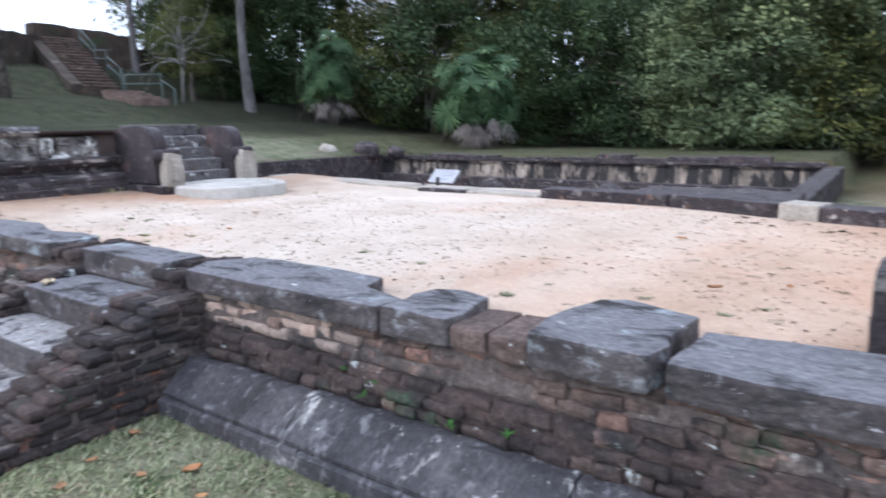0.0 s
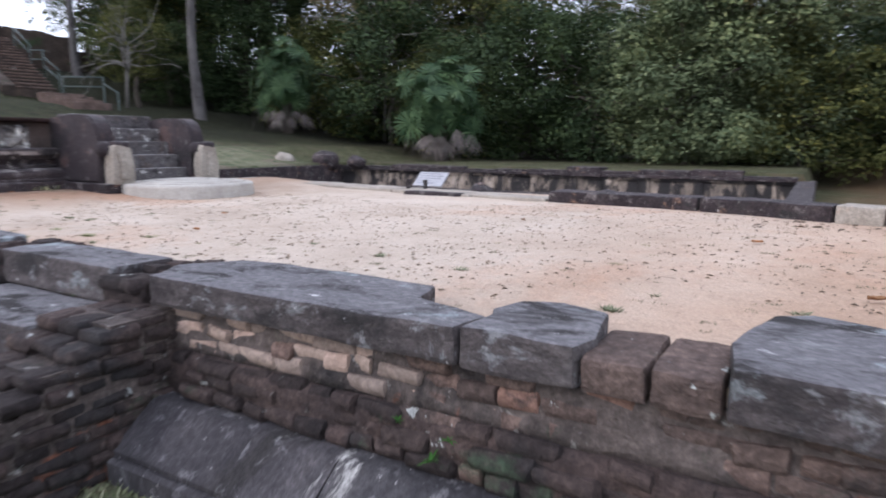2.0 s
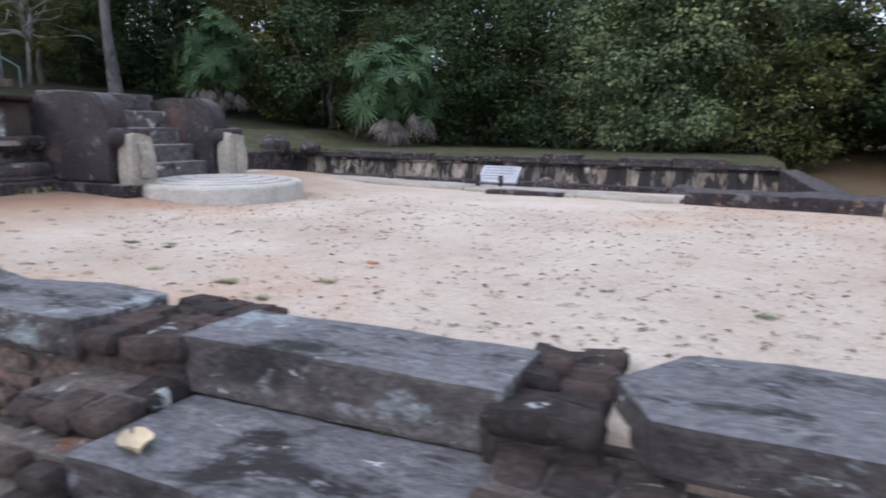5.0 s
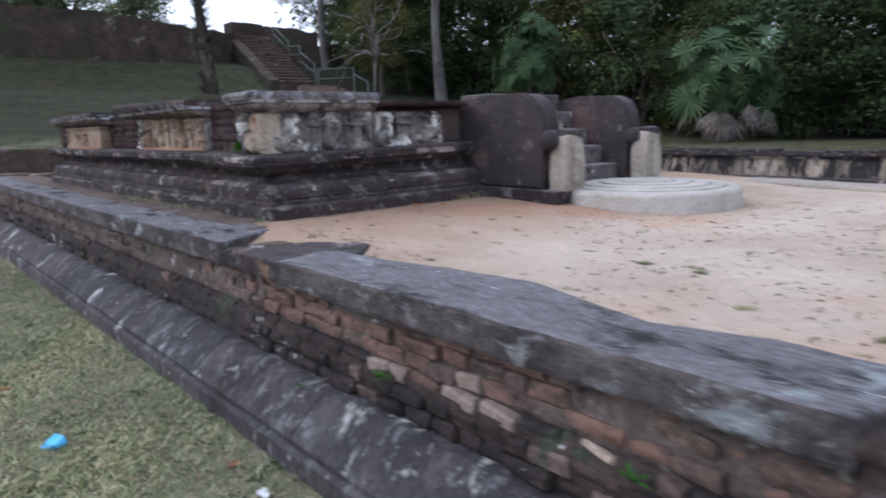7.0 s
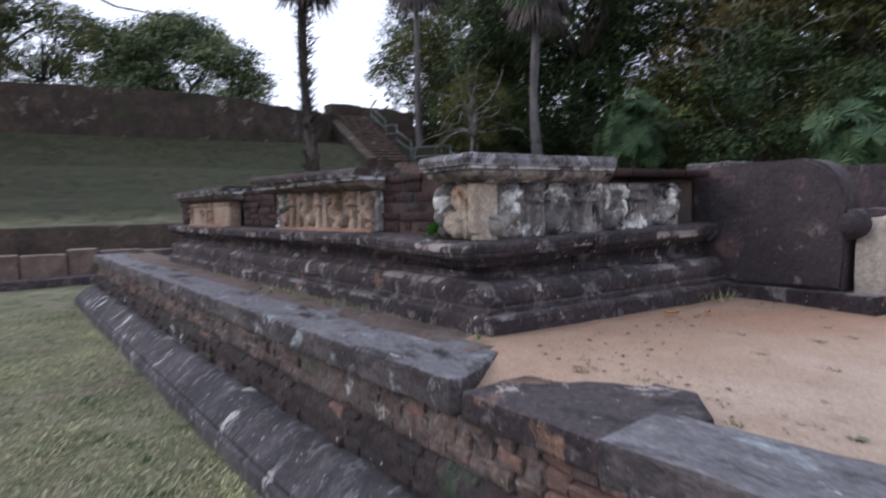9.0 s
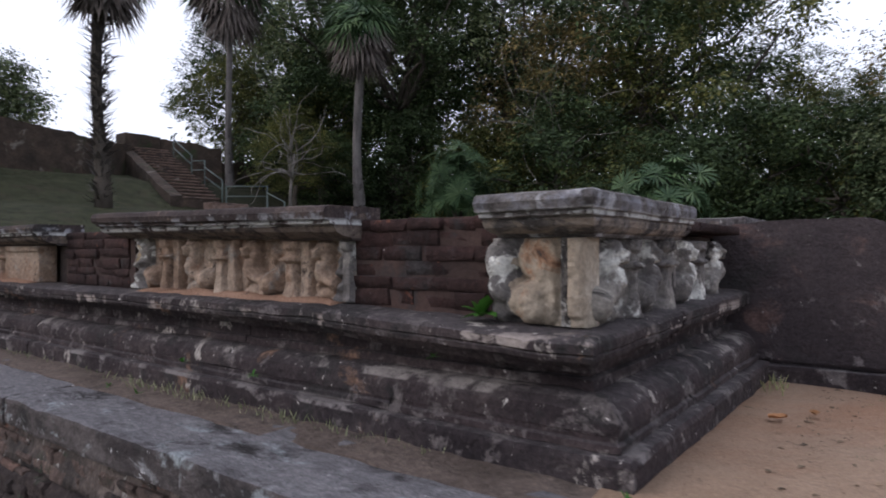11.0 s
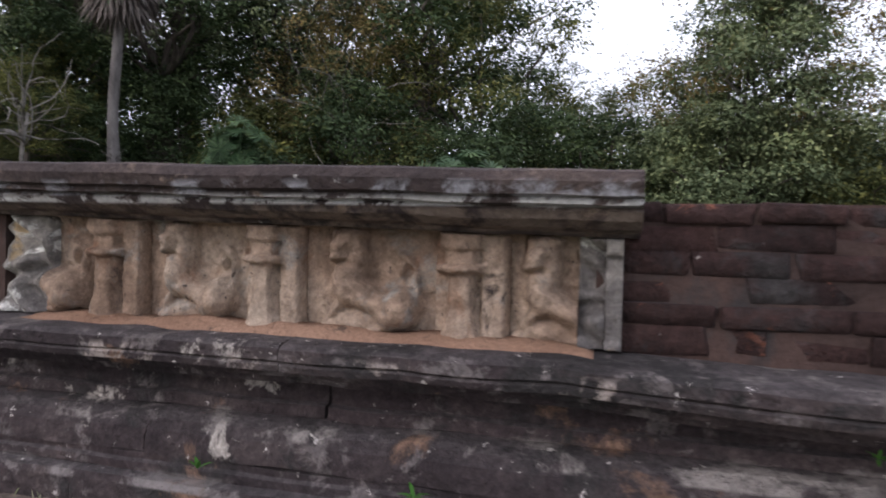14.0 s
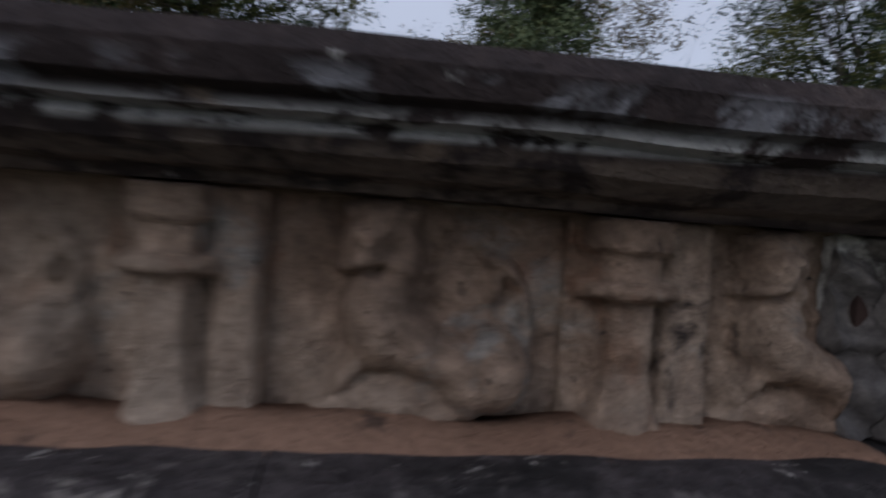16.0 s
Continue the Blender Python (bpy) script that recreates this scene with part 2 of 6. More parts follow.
M_PALESTONE = surface("pale_stone", [(0.3, (0.23, 0.2, 0.165)), (0.6, (0.36, 0.325, 0.275)), (0.8, (0.46, 0.425, 0.37))],
                      [(BLACK, 3.0, 0.66, 0.08), ((0.5, 0.33, 0.24), 2.5, 0.62, 0.1)], 60, 0.6, 0.008, mottle=0.4)
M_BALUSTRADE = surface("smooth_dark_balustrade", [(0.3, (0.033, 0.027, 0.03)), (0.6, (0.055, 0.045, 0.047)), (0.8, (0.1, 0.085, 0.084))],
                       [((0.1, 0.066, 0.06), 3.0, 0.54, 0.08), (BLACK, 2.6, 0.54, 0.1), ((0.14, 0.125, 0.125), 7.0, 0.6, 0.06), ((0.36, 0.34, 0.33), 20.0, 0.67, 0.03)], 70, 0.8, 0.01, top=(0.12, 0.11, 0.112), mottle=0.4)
M_SAND = surface("pale_sand", [(0.3, (0.43, 0.345, 0.27)), (0.5, (0.53, 0.44, 0.355)), (0.7, (0.6, 0.515, 0.43))],
                 [((0.5, 0.335, 0.235), 0.35, 0.515, 0.16), ((0.3, 0.25, 0.2), 13.0, 0.63, 0.05), ((0.27, 0.26, 0.19), 4.5, 0.66, 0.05)], 90, 0.8, 0.012, spread=1.2, mottle=0.12)


def redden_sand(m):
    """Redder earth shows through the sand by the pavilion and towards the pool's near corner."""
    nt = m.node_tree
    p = nt.nodes["Principled BSDF"]
    col = p.inputs["Base Color"].links[0].from_socket
    geo = nt.nodes.new("ShaderNodeNewGeometry")
    sep = nt.nodes.new("ShaderNodeSeparateXYZ")
    nt.links.new(geo.outputs["Position"], sep.inputs[0])
    wob = noise_tex(nt, geo.outputs["Position"], 0.8, 6)
    add = nt.nodes.new("ShaderNodeMath")
    add.operation = "MULTIPLY_ADD"
    nt.links.new(wob, add.inputs[0])
    add.inputs[1].default_value = 2.4
    nt.links.new(sep.outputs[0], add.inputs[2])
    for lo, hi, tint in ((-4.9, -6.3, (0.72, 0.61, 0.53)), (-1.6, 1.2, (0.9, 0.72, 0.6))):
        r = nt.nodes.new("ShaderNodeMapRange")
        r.inputs[1].default_value, r.inputs[2].default_value = lo, hi
        nt.links.new(add.outputs[0], r.inputs[0])
        col = mix(nt, r.outputs[0], col, mix(nt, 1.0, col, tint, "MULTIPLY"))
    nt.links.new(col, p.inputs["Base Color"])


redden_sand(M_SAND)
M_POOLWALL = surface("stained_pool_plaster", [(0.25, (0.06, 0.052, 0.048)), (0.45, (0.2, 0.165, 0.135)), (0.6, (0.42, 0.345, 0.28)), (0.8, (0.5, 0.45, 0.4))],
                     [(BLACK, 2.2, 0.45, 0.08), (BLACK, 6.0, 0.53, 0.08)], 30, 0.4, 0.01, spread=1.2, stretch=(1, 1, 0.35))
M_RAMPART = surface("rampart_brick", [(0.3, (0.028, 0.024, 0.02)), (0.55, (0.06, 0.047, 0.038)), (0.8, (0.105, 0.075, 0.058))],
                    [((0.04, 0.055, 0.025), 0.8, 0.56, 0.12), ((0.2, 0.18, 0.155), 1.3, 0.6, 0.08)], 12, 0.8, 0.03, spread=1.5, vary=0.2)
# light on the hill steps is put into the pale top colour
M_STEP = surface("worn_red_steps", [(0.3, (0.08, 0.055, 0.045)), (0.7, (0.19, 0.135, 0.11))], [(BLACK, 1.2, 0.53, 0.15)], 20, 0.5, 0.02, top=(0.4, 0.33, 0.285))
M_BARK = surface("grey_bark", [(0.3, (0.065, 0.06, 0.058)), (0.7, (0.17, 0.158, 0.152))], [(BLACK, 5.0, 0.6, 0.1)], 25, 0.8, 0.03, stretch=(1, 1, 0.3))
M_BARK_DARK = surface("dark_bark", [(0.3, (0.035, 0.03, 0.025)), (0.7, (0.1, 0.085, 0.07))], [], 20, 0.8, 0.03, stretch=(1, 1, 0.3))
M_TWIG = surface("bare_pale_wood", [(0.3, (0.12, 0.112, 0.1)), (0.7, (0.24, 0.225, 0.205))], [], 20, 0.5, 0.01)
M_DEADFROND = surface("dead_fronds", [(0.3, (0.08, 0.068, 0.062)), (0.7, (0.2, 0.18, 0.17))], [], 20, 0.4, 0.01, vary=0.3, island=True)
M_LEAF_A = leafy("deep_green_leaves", (0.022, 0.04, 0.018), (0.11, 0.15, 0.062))
# light end covers yellow-green leaves and, painted in, sunlit ones
M_LEAF_B = leafy("olive_leaves", (0.042, 0.058, 0.02), (0.26, 0.25, 0.08))
M_LEAF_C = leafy("bluish_green_leaves", (0.065, 0.095, 0.05), (0.32, 0.36, 0.19))
# dry yellow, brightened so that warm sunlight is part of the leaf colour
M_LEAF_D = leafy("warm_lit_dry_leaves", (0.1, 0.085, 0.035), (0.34, 0.26, 0.11))
M_FAN = leafy("fan_palm_green", (0.03, 0.065, 0.03), (0.17, 0.25, 0.125), 0.4)
M_SPROUT = leafy("fresh_green_leaves", (0.04, 0.12, 0.02), (0.1, 0.26, 0.05), 0.4)
M_BLADE = leafy("grass_blades", (0.15, 0.185, 0.085), (0.62, 0.6, 0.42), 0.7)
M_DRYBLADE = leafy("dry_grass_blades", (0.2, 0.165, 0.1), (0.75, 0.68, 0.52), 0.8)
M_SPRIG = leafy("dull_green_weeds", (0.15, 0.165, 0.1), (0.36, 0.37, 0.24), 0.7)
M_TUFT = leafy("stunted_grass", (0.13, 0.125, 0.075), (0.4, 0.37, 0.26), 0.8)
M_MOON = surface("bleached_moonstone", [(0.3, (0.34, 0.315, 0.28)), (0.6, (0.45, 0.425, 0.38)), (0.8, (0.52, 0.5, 0.46))], [((0.26, 0.23, 0.19), 2.5, 0.6, 0.12)], 70, 0.5, 0.006, mottle=0.15)
M_PALELEAF = surface("pale_dry_leaf", [(0.3, (0.42, 0.33, 0.2)), (0.7, (0.6, 0.5, 0.36))], [], 30, 0.3, 0.004)
M_LITTER = surface("brown_leaf_litter", [(0.3, (0.11, 0.085, 0.06)), (0.7, (0.25, 0.195, 0.14))], [], 30, 0.3, 0.004, vary=0.4, island=True)
M_DRYLEAF = surface("dry_orange_leaf", [(0.3, (0.24, 0.11, 0.05)), (0.7, (0.42, 0.25, 0.13))], [], 30, 0.3, 0.004, vary=0.3)


def plain(name, colour, rough=0.5, metal=0.0):
    m = surface(name, [(0.3, tuple(c * 0.85 for c in colour)), (0.7, tuple(min(1, c * 1.1) for c in colour))], [], 40, 0.1, 0.002, rough)
    m.node_tree.nodes["Principled BSDF"].inputs["Metallic"].default_value = metal
    return m


# pale top colour carries both wear and the light on the treads
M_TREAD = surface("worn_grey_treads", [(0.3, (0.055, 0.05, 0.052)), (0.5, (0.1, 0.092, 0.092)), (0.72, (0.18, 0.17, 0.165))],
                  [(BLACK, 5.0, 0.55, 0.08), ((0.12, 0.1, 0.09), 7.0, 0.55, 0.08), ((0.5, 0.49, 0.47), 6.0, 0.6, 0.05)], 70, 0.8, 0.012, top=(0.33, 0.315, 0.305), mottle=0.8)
M_PRINT = plain("faded_print", (0.2, 0.2, 0.22), 0.5)
M_SIGN = plain("faded_sign_panel", (0.34, 0.34, 0.36), 0.45)
M_EARTH = surface("dark_trodden_earth", [(0.3, (0.09, 0.07, 0.058)), (0.6, (0.16, 0.125, 0.105)), (0.8, (0.24, 0.19, 0.155))], [((0.05, 0.045, 0.04), 3.0, 0.55, 0.12)], 60, 0.8, 0.015, mottle=0.5)
M_RAIL = plain("green_painted_rail", (0.08, 0.105, 0.1), 0.5)
M_BLUE = plain("blue_plastic", (0.12, 0.45, 0.75), 0.35)
M_PAPER = plain("crumpled_paper", (0.7, 0.72, 0.74), 0.6)
M_ROOF = plain("teal_roof_sheet", (0.045, 0.14, 0.155), 0.5)
M_NET = plain("dark_green_netting", (0.012, 0.035, 0.028), 0.8)
M_RED = plain("red_sign_paint", (0.4, 0.05, 0.05), 0.5)


# ground: lawn, bare earth and forest floor blended by noise and by the lie of the land
def ground_material():
    m = surface("lawn_and_earth", [(0.3, (0.1, 0.115, 0.055)), (0.5, (0.175, 0.18, 0.105)), (0.7, (0.27, 0.255, 0.175))],
                [((0.23, 0.19, 0.145), 1.1, 0.53, 0.1), ((0.05, 0.075, 0.028), 3.3, 0.55, 0.08), ((0.06, 0.05, 0.035), 22.0, 0.62, 0.05)], 60, 0.8, 0.03, spread=1.6, mottle=0.5)
    nt = m.node_tree
    p = nt.nodes["Principled BSDF"]
    col = p.inputs["Base Color"].links[0].from_socket
    geo = nt.nodes.new("ShaderNodeNewGeometry")
    sep = nt.nodes.new("ShaderNodeSeparateXYZ")
    nt.links.new(geo.outputs["Position"], sep.inputs[0])
    wob = noise_tex(nt, geo.outputs["Position"], 0.35, 5)
    add = nt.nodes.new("ShaderNodeMath")
    add.operation = "MULTIPLY_ADD"
    nt.links.new(wob, add.inputs[0])
    add.inputs[1].default_value = 6.0
    nt.links.new(sep.outputs[1], add.inputs[2])
    rescale = nt.nodes.new("ShaderNodeMapRange")
    rescale.inputs[1].default_value, rescale.inputs[2].default_value = 27.0, 32.0
    nt.links.new(add.outputs[0], rescale.inputs[0])
    col = mix(nt, rescale.outputs[0], col, (0.05, 0.04, 0.025))       # leaf mould under the wood
    add2 = nt.nodes.new("ShaderNodeMath")
    add2.operation = "MULTIPLY_ADD"
    nt.links.new(wob, add2.inputs[0])
    add2.inputs[1].default_value = 4.0
    nt.links.new(sep.outputs[0], add2.inputs[2])
    r2 = nt.nodes.new("ShaderNodeMapRange")
    r2.inputs[1].default_value, r2.inputs[2].default_value = 0.5, 3.0
    nt.links.new(add2.outputs[0], r2.inputs[0])
    r3 = nt.nodes.new("ShaderNodeMapRange")
    r3.inputs[1].default_value, r3.inputs[2].default_value = 3.5, 5.0
    nt.links.new(sep.outputs[1], r3.inputs[0])
    both = nt.nodes.new("ShaderNodeMath")
    both.operation = "MULTIPLY"
    nt.links.new(r2.outputs[0], both.inputs[0])
    nt.links.new(r3.outputs[0], both.inputs[1])
    col = mix(nt, both.outputs[0], col, (0.3, 0.2, 0.135))           # trodden earth beside the pool
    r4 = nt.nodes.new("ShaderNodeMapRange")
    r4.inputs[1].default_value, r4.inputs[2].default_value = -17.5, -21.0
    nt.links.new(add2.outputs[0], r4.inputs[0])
    col = mix(nt, r4.outputs[0], col, mix(nt, 1.0, col, (0.22, 0.24, 0.175), "MULTIPLY"))   # shade of the trees on the hill put into the grass colour, slightly greener
    # ground colour also turns darker towards the wood
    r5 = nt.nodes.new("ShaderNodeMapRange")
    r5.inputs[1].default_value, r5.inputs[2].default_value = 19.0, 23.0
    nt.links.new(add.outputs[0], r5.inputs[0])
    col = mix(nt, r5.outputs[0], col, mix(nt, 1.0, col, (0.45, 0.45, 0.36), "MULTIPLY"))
    nt.links.new(col, p.inputs["Base Color"])
    return m


M_GROUND = ground_material()


# ---------------- builders ----------------
def finish(bm, name, material, smooth=False):
    me = bpy.data.meshes.new(name)
    bm.normal_update()
    bm.to_mesh(me)
    bm.free()
    me.materials.append(material)
    if smooth:
        me.polygons.foreach_set("use_smooth", [True] * len(me.polygons))
    return me


def thing(name, label, category, at=(0, 0, 0), group="", kind=""):
    return tagged(place_at(new(name), at), label, category, group, kind)


def place_at(ob, at):
    ob.location = at
    return ob


def part(name, bm, material, parent=None, label="", smooth=False):
    ob = new(name, finish(bm, name, material, smooth) if isinstance(bm, bmesh.types.BMesh) else bm)
    if parent is not None:
        ob.parent = parent
    if label:
        ob["label"] = label
    return ob


def slice_up(bm, step):
    """Cut a solid into cells of about step, so that its faces can be worn."""
    lo = [min(v.co[i] for v in bm.verts) for i in range(3)]
    hi = [max(v.co[i] for v in bm.verts) for i in range(3)]
    for i in range(3):
        n = int((hi[i] - lo[i]) / step)
        for k in range(1, n + 1):
            co, no = Vector((0, 0, 0)), Vector((0, 0, 0))
            co[i], no[i] = lo[i] + (hi[i] - lo[i]) * k / (n + 1), 1
            bmesh.ops.bisect_plane(bm, geom=bm.verts[:] + bm.edges[:] + bm.faces[:], plane_co=co, plane_no=no)


def wear(bm, amount, freq, seed):
    s = Vector((seed * 7.13, seed * 3.71, seed * 1.93))
    for v in bm.verts:
        v.co += noise.noise_vector(v.co * freq + s) * amount + noise.noise_vector(v.co * freq * 3.1 + s) * amount * 0.4


def prism(outline, z0, z1, bevel=0.012, step=0.09, worn=0.006, freq=6.0, seed=0):
    """A worn stone with an outline seen from above."""
    bm = bmesh.new()
    f = bm.faces.new([bm.verts.new((x, y, z0)) for x, y in outline])
    f.normal_update()
    if f.normal.z > 0:
        f.normal_flip()
    ret = bmesh.ops.extrude_face_region(bm, geom=[f])
    for v in ret["geom"]:
        if isinstance(v, bmesh.types.BMVert):
            v.co.z = z1
    if bevel:
        bmesh.ops.bevel(bm, geom=bm.edges[:], offset=bevel, segments=2, affect="EDGES", profile=0.6, clamp_overlap=True)
    if step:
        slice_up(bm, step)
    if worn:
        wear(bm, worn, freq, seed)
    bmesh.ops.recalc_face_normals(bm, faces=bm.faces[:])
    return bm


def block(x0, x1, y0, y1, z0, z1, **k):
    return prism([(x0, y0), (x1, y0), (x1, y1), (x0, y1)], z0, z1, **k)


def solid_profile(points, a, b, along):
    """A bar with the cross-section points (o, z), mitred or square: a and b give the plan point for an offset o at either end."""
    bm = bmesh.new()
    ra = [bm.verts.new((*a(o), z)) for o, z in points]
    rb = [bm.verts.new((*b(o), z)) for o, z in points]
    n = len(points)
    for i in range(n):
        j = (i + 1) % n
        bm.faces.new((ra[i], ra[j], rb[j], rb[i]))
    bm.faces.new(ra[::-1])
    bm.faces.new(rb)
    slice_up(bm, along)
    bmesh.ops.recalc_face_normals(bm, faces=bm.faces[:])
    return bm


def brick_mesh(k, material, round_by=0.009, warp=1.0):
    """One of several rounded, chipped bricks, 1 x 1 x 1 about its centre, front towards -y."""
    rng = random.Random(k)
    bm = bmesh.new()
    bmesh.ops.create_cube(bm, size=1.0)
    for v in bm.verts:
        v.co += Vector((rng.uniform(-0.09, 0.07), rng.uniform(-0.1, 0.1), rng.uniform(-0.17, 0.12))) * warp
    bmesh.ops.scale(bm, vec=(0.2, 0.12, 0.052), verts=bm.verts[:])
    bmesh.ops.bevel(bm, geom=bm.edges[:], offset=round_by, segments=1, affect="EDGES", clamp_overlap=True)
    bmesh.ops.scale(bm, vec=(5.0, 1 / 0.12, 1 / 0.052), verts=bm.verts[:])
    me = finish(bm, "brick", material, warp > 0.6)
    me.set_sharp_from_angle(angle=radians(48))
    return me


def brick_set(material, round_by=0.009, warp=1.0):
    return [brick_mesh(k, material, round_by, warp) for k in range(9)]


B_FIRED = brick_set(M_BRICK_RED)
B_OLD, B_PALE, B_DARK, B_RED, B_RUBBLE = brick_set(M_BRICK), brick_set(M_BRICK_PALE), brick_set(M_BRICK_DARK, 0.014), brick_set(M_LATERITE, 0.005, 0.5), brick_set(M_BRICK_DARK, 0.016)



def lay(parent, meshes, rng, at, size, rz=0.0, jitter=0.006, name="brick"):
    ob = new(name, rng.choice(meshes) if isinstance(meshes, list) else meshes)
    ob.parent = parent
    ob.location = [c + rng.uniform(-jitter, jitter) for c in at]
    ob.rotation_euler = (rng.uniform(-0.03, 0.03), rng.uniform(-0.02, 0.02), rz + rng.uniform(-0.035, 0.035))
    ob.scale = size
    return ob

# ---------------- the land ----------------
SAND_Z = 0.63
FRONT = 2.62           # front edge of the terrace coping


def lerp_table(v, table):
    for (a, za), (b, zb) in zip(table, table[1:]):
        if v <= b:
            k = max(0.0, (v - a) / (b - a))
            k = k * k * (3 - 2 * k)
            return za + (zb - za) * k
    return table[-1][1]


HILL = [(-400, 12.0), (-80, 8.5), (-41, 5.6), (-37, 4.75), (-31.7, 2.95), (-25, 1.7), (-20.2, 1.05), (-16.5, 0.48), (-10, 0.45), (400, 0.45)]


def land(x, y):
    z = lerp_table(x, HILL)
    if x > -20.45 and y < 8.0:
        z = 0.0
    if x > -20.45 and 8.0 <= y < 9.0 and x < -16.4:
        z *= (y - 8.0)
    if -16.3 < x < -1.2 and 7.6 < y < 19.55:
        z = -1.1
    if x >= -1.2 and 3.2 < y:
        z = 0.5 - 0.8 * min(1.0, max(0.0, (y - 8.0) / 6.0)) + 0.5 * min(1.0, max(0.0, (y - 27.0) / 6.0))
    if y > 28:
        z += (y - 28) * 0.02
    return z + 0.03 * noise.noise((x * 0.35, y * 0.35, 0.0)) if z != -1.1 else z


def build_ground():
    def ticks(lo, hi, fine_lo, fine_hi, fine):
        vals, v, s = [fine_lo], fine_lo, fine
        while v > lo:
            s *= 1.35
            v -= s
            vals.insert(0, v)
        v = fine_lo
        while v < fine_hi:
            v += fine
            vals.append(v)
        s = fine
        while v < hi:
            s *= 1.35
            v += s
            vals.append(v)
        return vals
    xs, ys = ticks(-900, 900, -30, 8, 0.3), ticks(-900, 900, -4, 30, 0.3)
    verts = [(x, y, land(x, y)) for y in ys for x in xs]
    w = len(xs)
    faces = [(j * w + i, j * w + i + 1, (j + 1) * w + i + 1, (j + 1) * w + i) for j in range(len(ys) - 1) for i in range(w - 1)]
    me = bpy.data.meshes.new("ground")
    me.from_pydata(verts, [], faces)
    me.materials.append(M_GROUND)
    me.polygons.foreach_set("use_smooth", [True] * len(me.polygons))
    tagged(new("ground", me), "worn green lawn running into bare earth and a grassy slope", "ground", kind="structure")


build_ground()


def sand_sheet():
    """The raked sand of the terrace, a thick layer with a gently uneven top."""
    bm = bmesh.new()
    x0, x1, nx, y0, y1, ny = -8.2, 9.0, 86, 2.72, 7.9, 40
    grid = {}
    for j in range(ny + 1):
        for i in range(nx + 1):
            x, y = x0 + (x1 - x0) * i / nx, y0 + (y1 - y0) * j / ny
            rise = min(1.0, max(0.0, (-6.4 - x) / 1.6))
            edge = -0.16 * max(0.0, (x - 4.0) / 5.0) + 0.075 * rise * rise * (3 - 2 * rise) * min(1.0, max(0.15, (y - 2.75) / 0.3))
            z = SAND_Z + 0.012 * noise.noise((x * 1.3, y * 1.3, 2.0)) + 0.006 * noise.noise((x * 5, y * 5, 5.0)) + edge
            grid[i, j] = bm.verts.new((x, y, z))
    for j in range(ny):
        for i in range(nx):
            bm.faces.new((grid[i, j], grid[i + 1, j], grid[i + 1, j + 1], grid[i, j + 1]))
    ret = bmesh.ops.extrude_face_region(bm, geom=bm.faces[:])
    for v in ret["geom"]:
        if isinstance(v, bmesh.types.BMVert):
            v.co.z -= 0.25
    bmesh.ops.recalc_face_normals(bm, faces=bm.faces[:])
    tagged(part("terrace_floor", bm, M_SAND, None, "pale pinkish sand with scattered leaf litter on the terrace", True), category="floor", kind="structure")


sand_sheet()
tagged(part("path", block(-16.2, -8.0, 2.92, 3.3, 0.3, 0.709, bevel=0, step=0.07, worn=0.016), M_EARTH, None, "dark trodden earth between coping and pavilion"), category="path", kind="structure")

# ---------------- terrace wall ----------------
terrace_wall = thing("wall_terrace", "low ruined brick terrace wall with dark sloping stone base", "wall", kind="structure")
WALL_END, WALL_FAR = -16.6, 6.0
ST_L, ST_R = -4.86, -3.22      # outer faces of the stair's side walls
part("wall_core", block(WALL_END + 0.12, WALL_FAR, FRONT + 0.076, FRONT + 0.6, 0.0, 0.585, bevel=0, step=0, worn=0), M_BED, terrace_wall)


def mortar_skin(x0, x1, z0, z1, front, back, seed, material, parent=None):
    """Earth mortar between and partly over the bricks, uneven on its face."""
    nx, nz = max(2, int((x1 - x0) / 0.045)), max(2, int((z1 - z0) / 0.03))
    verts, faces = [], []
    for j in range(nz + 1):
        for i in range(nx + 1):
            x, z = x0 + (x1 - x0) * i / nx, z0 + (z1 - z0) * j / nz
            n = 0.016 * noise.noise((x * 2.7, z * 5.0, seed)) + 0.013 * noise.noise((x * 9.0, z * 12.0, seed + 4)) + 0.006 * noise.noise((x * 25.0, z * 25.0, seed))
            verts.append((x, front(z) + n, z))
    w, k = nx + 1, len(verts)
    verts += [(x, back, z) for x, _, z in verts]
    for j in range(nz):
        for i in range(nx):
            a = j * w + i
            faces.append((a, a + 1, a + w + 1, a + w))
            faces.append((k + a, k + a + w, k + a + w + 1, k + a + 1))
    ring = list(range(w)) + [j * w + nx for j in range(1, nz + 1)] + [nz * w + i for i in range(nx - 1, -1, -1)] + [j * w for j in range(nz - 1, 0, -1)]
    faces += [(ring[q], k + ring[q], k + ring[(q + 1) % len(ring)], ring[(q + 1) % len(ring)]) for q in range(len(ring))]
    me = bpy.data.meshes.new("bed_mortar")
    me.from_pydata(verts, [], faces)
    me.materials.append(material)
    me.polygons.foreach_set("use_smooth", [True] * len(me.polygons))
    return part("bed_mortar", me, None, parent)


def wall_front(z):
    """The lower courses stand proud of the upper ones."""
    return FRONT + (0.0 if z < 0.4 else 0.036 + 0.2 * (z - 0.4))


def crusted_front(z):
    """Lime and lichen have grown over the bricks beside the pavilion."""
    return wall_front(z) - 0.012


for _x0, _x1, _fn in ((WALL_END + 0.12, -7.35, crusted_front), (-7.35, -4.6, wall_front), (-3.5, WALL_FAR, wall_front)):
    mortar_skin(_x0, _x1, 0.2, 0.415, _fn, FRONT + 0.075, 3.0, M_BRICK_DARK, terrace_wall)
    mortar_skin(_x0, _x1, 0.416, 0.574, _fn, FRONT + 0.075, 7.0, M_BED, terrace_wall)


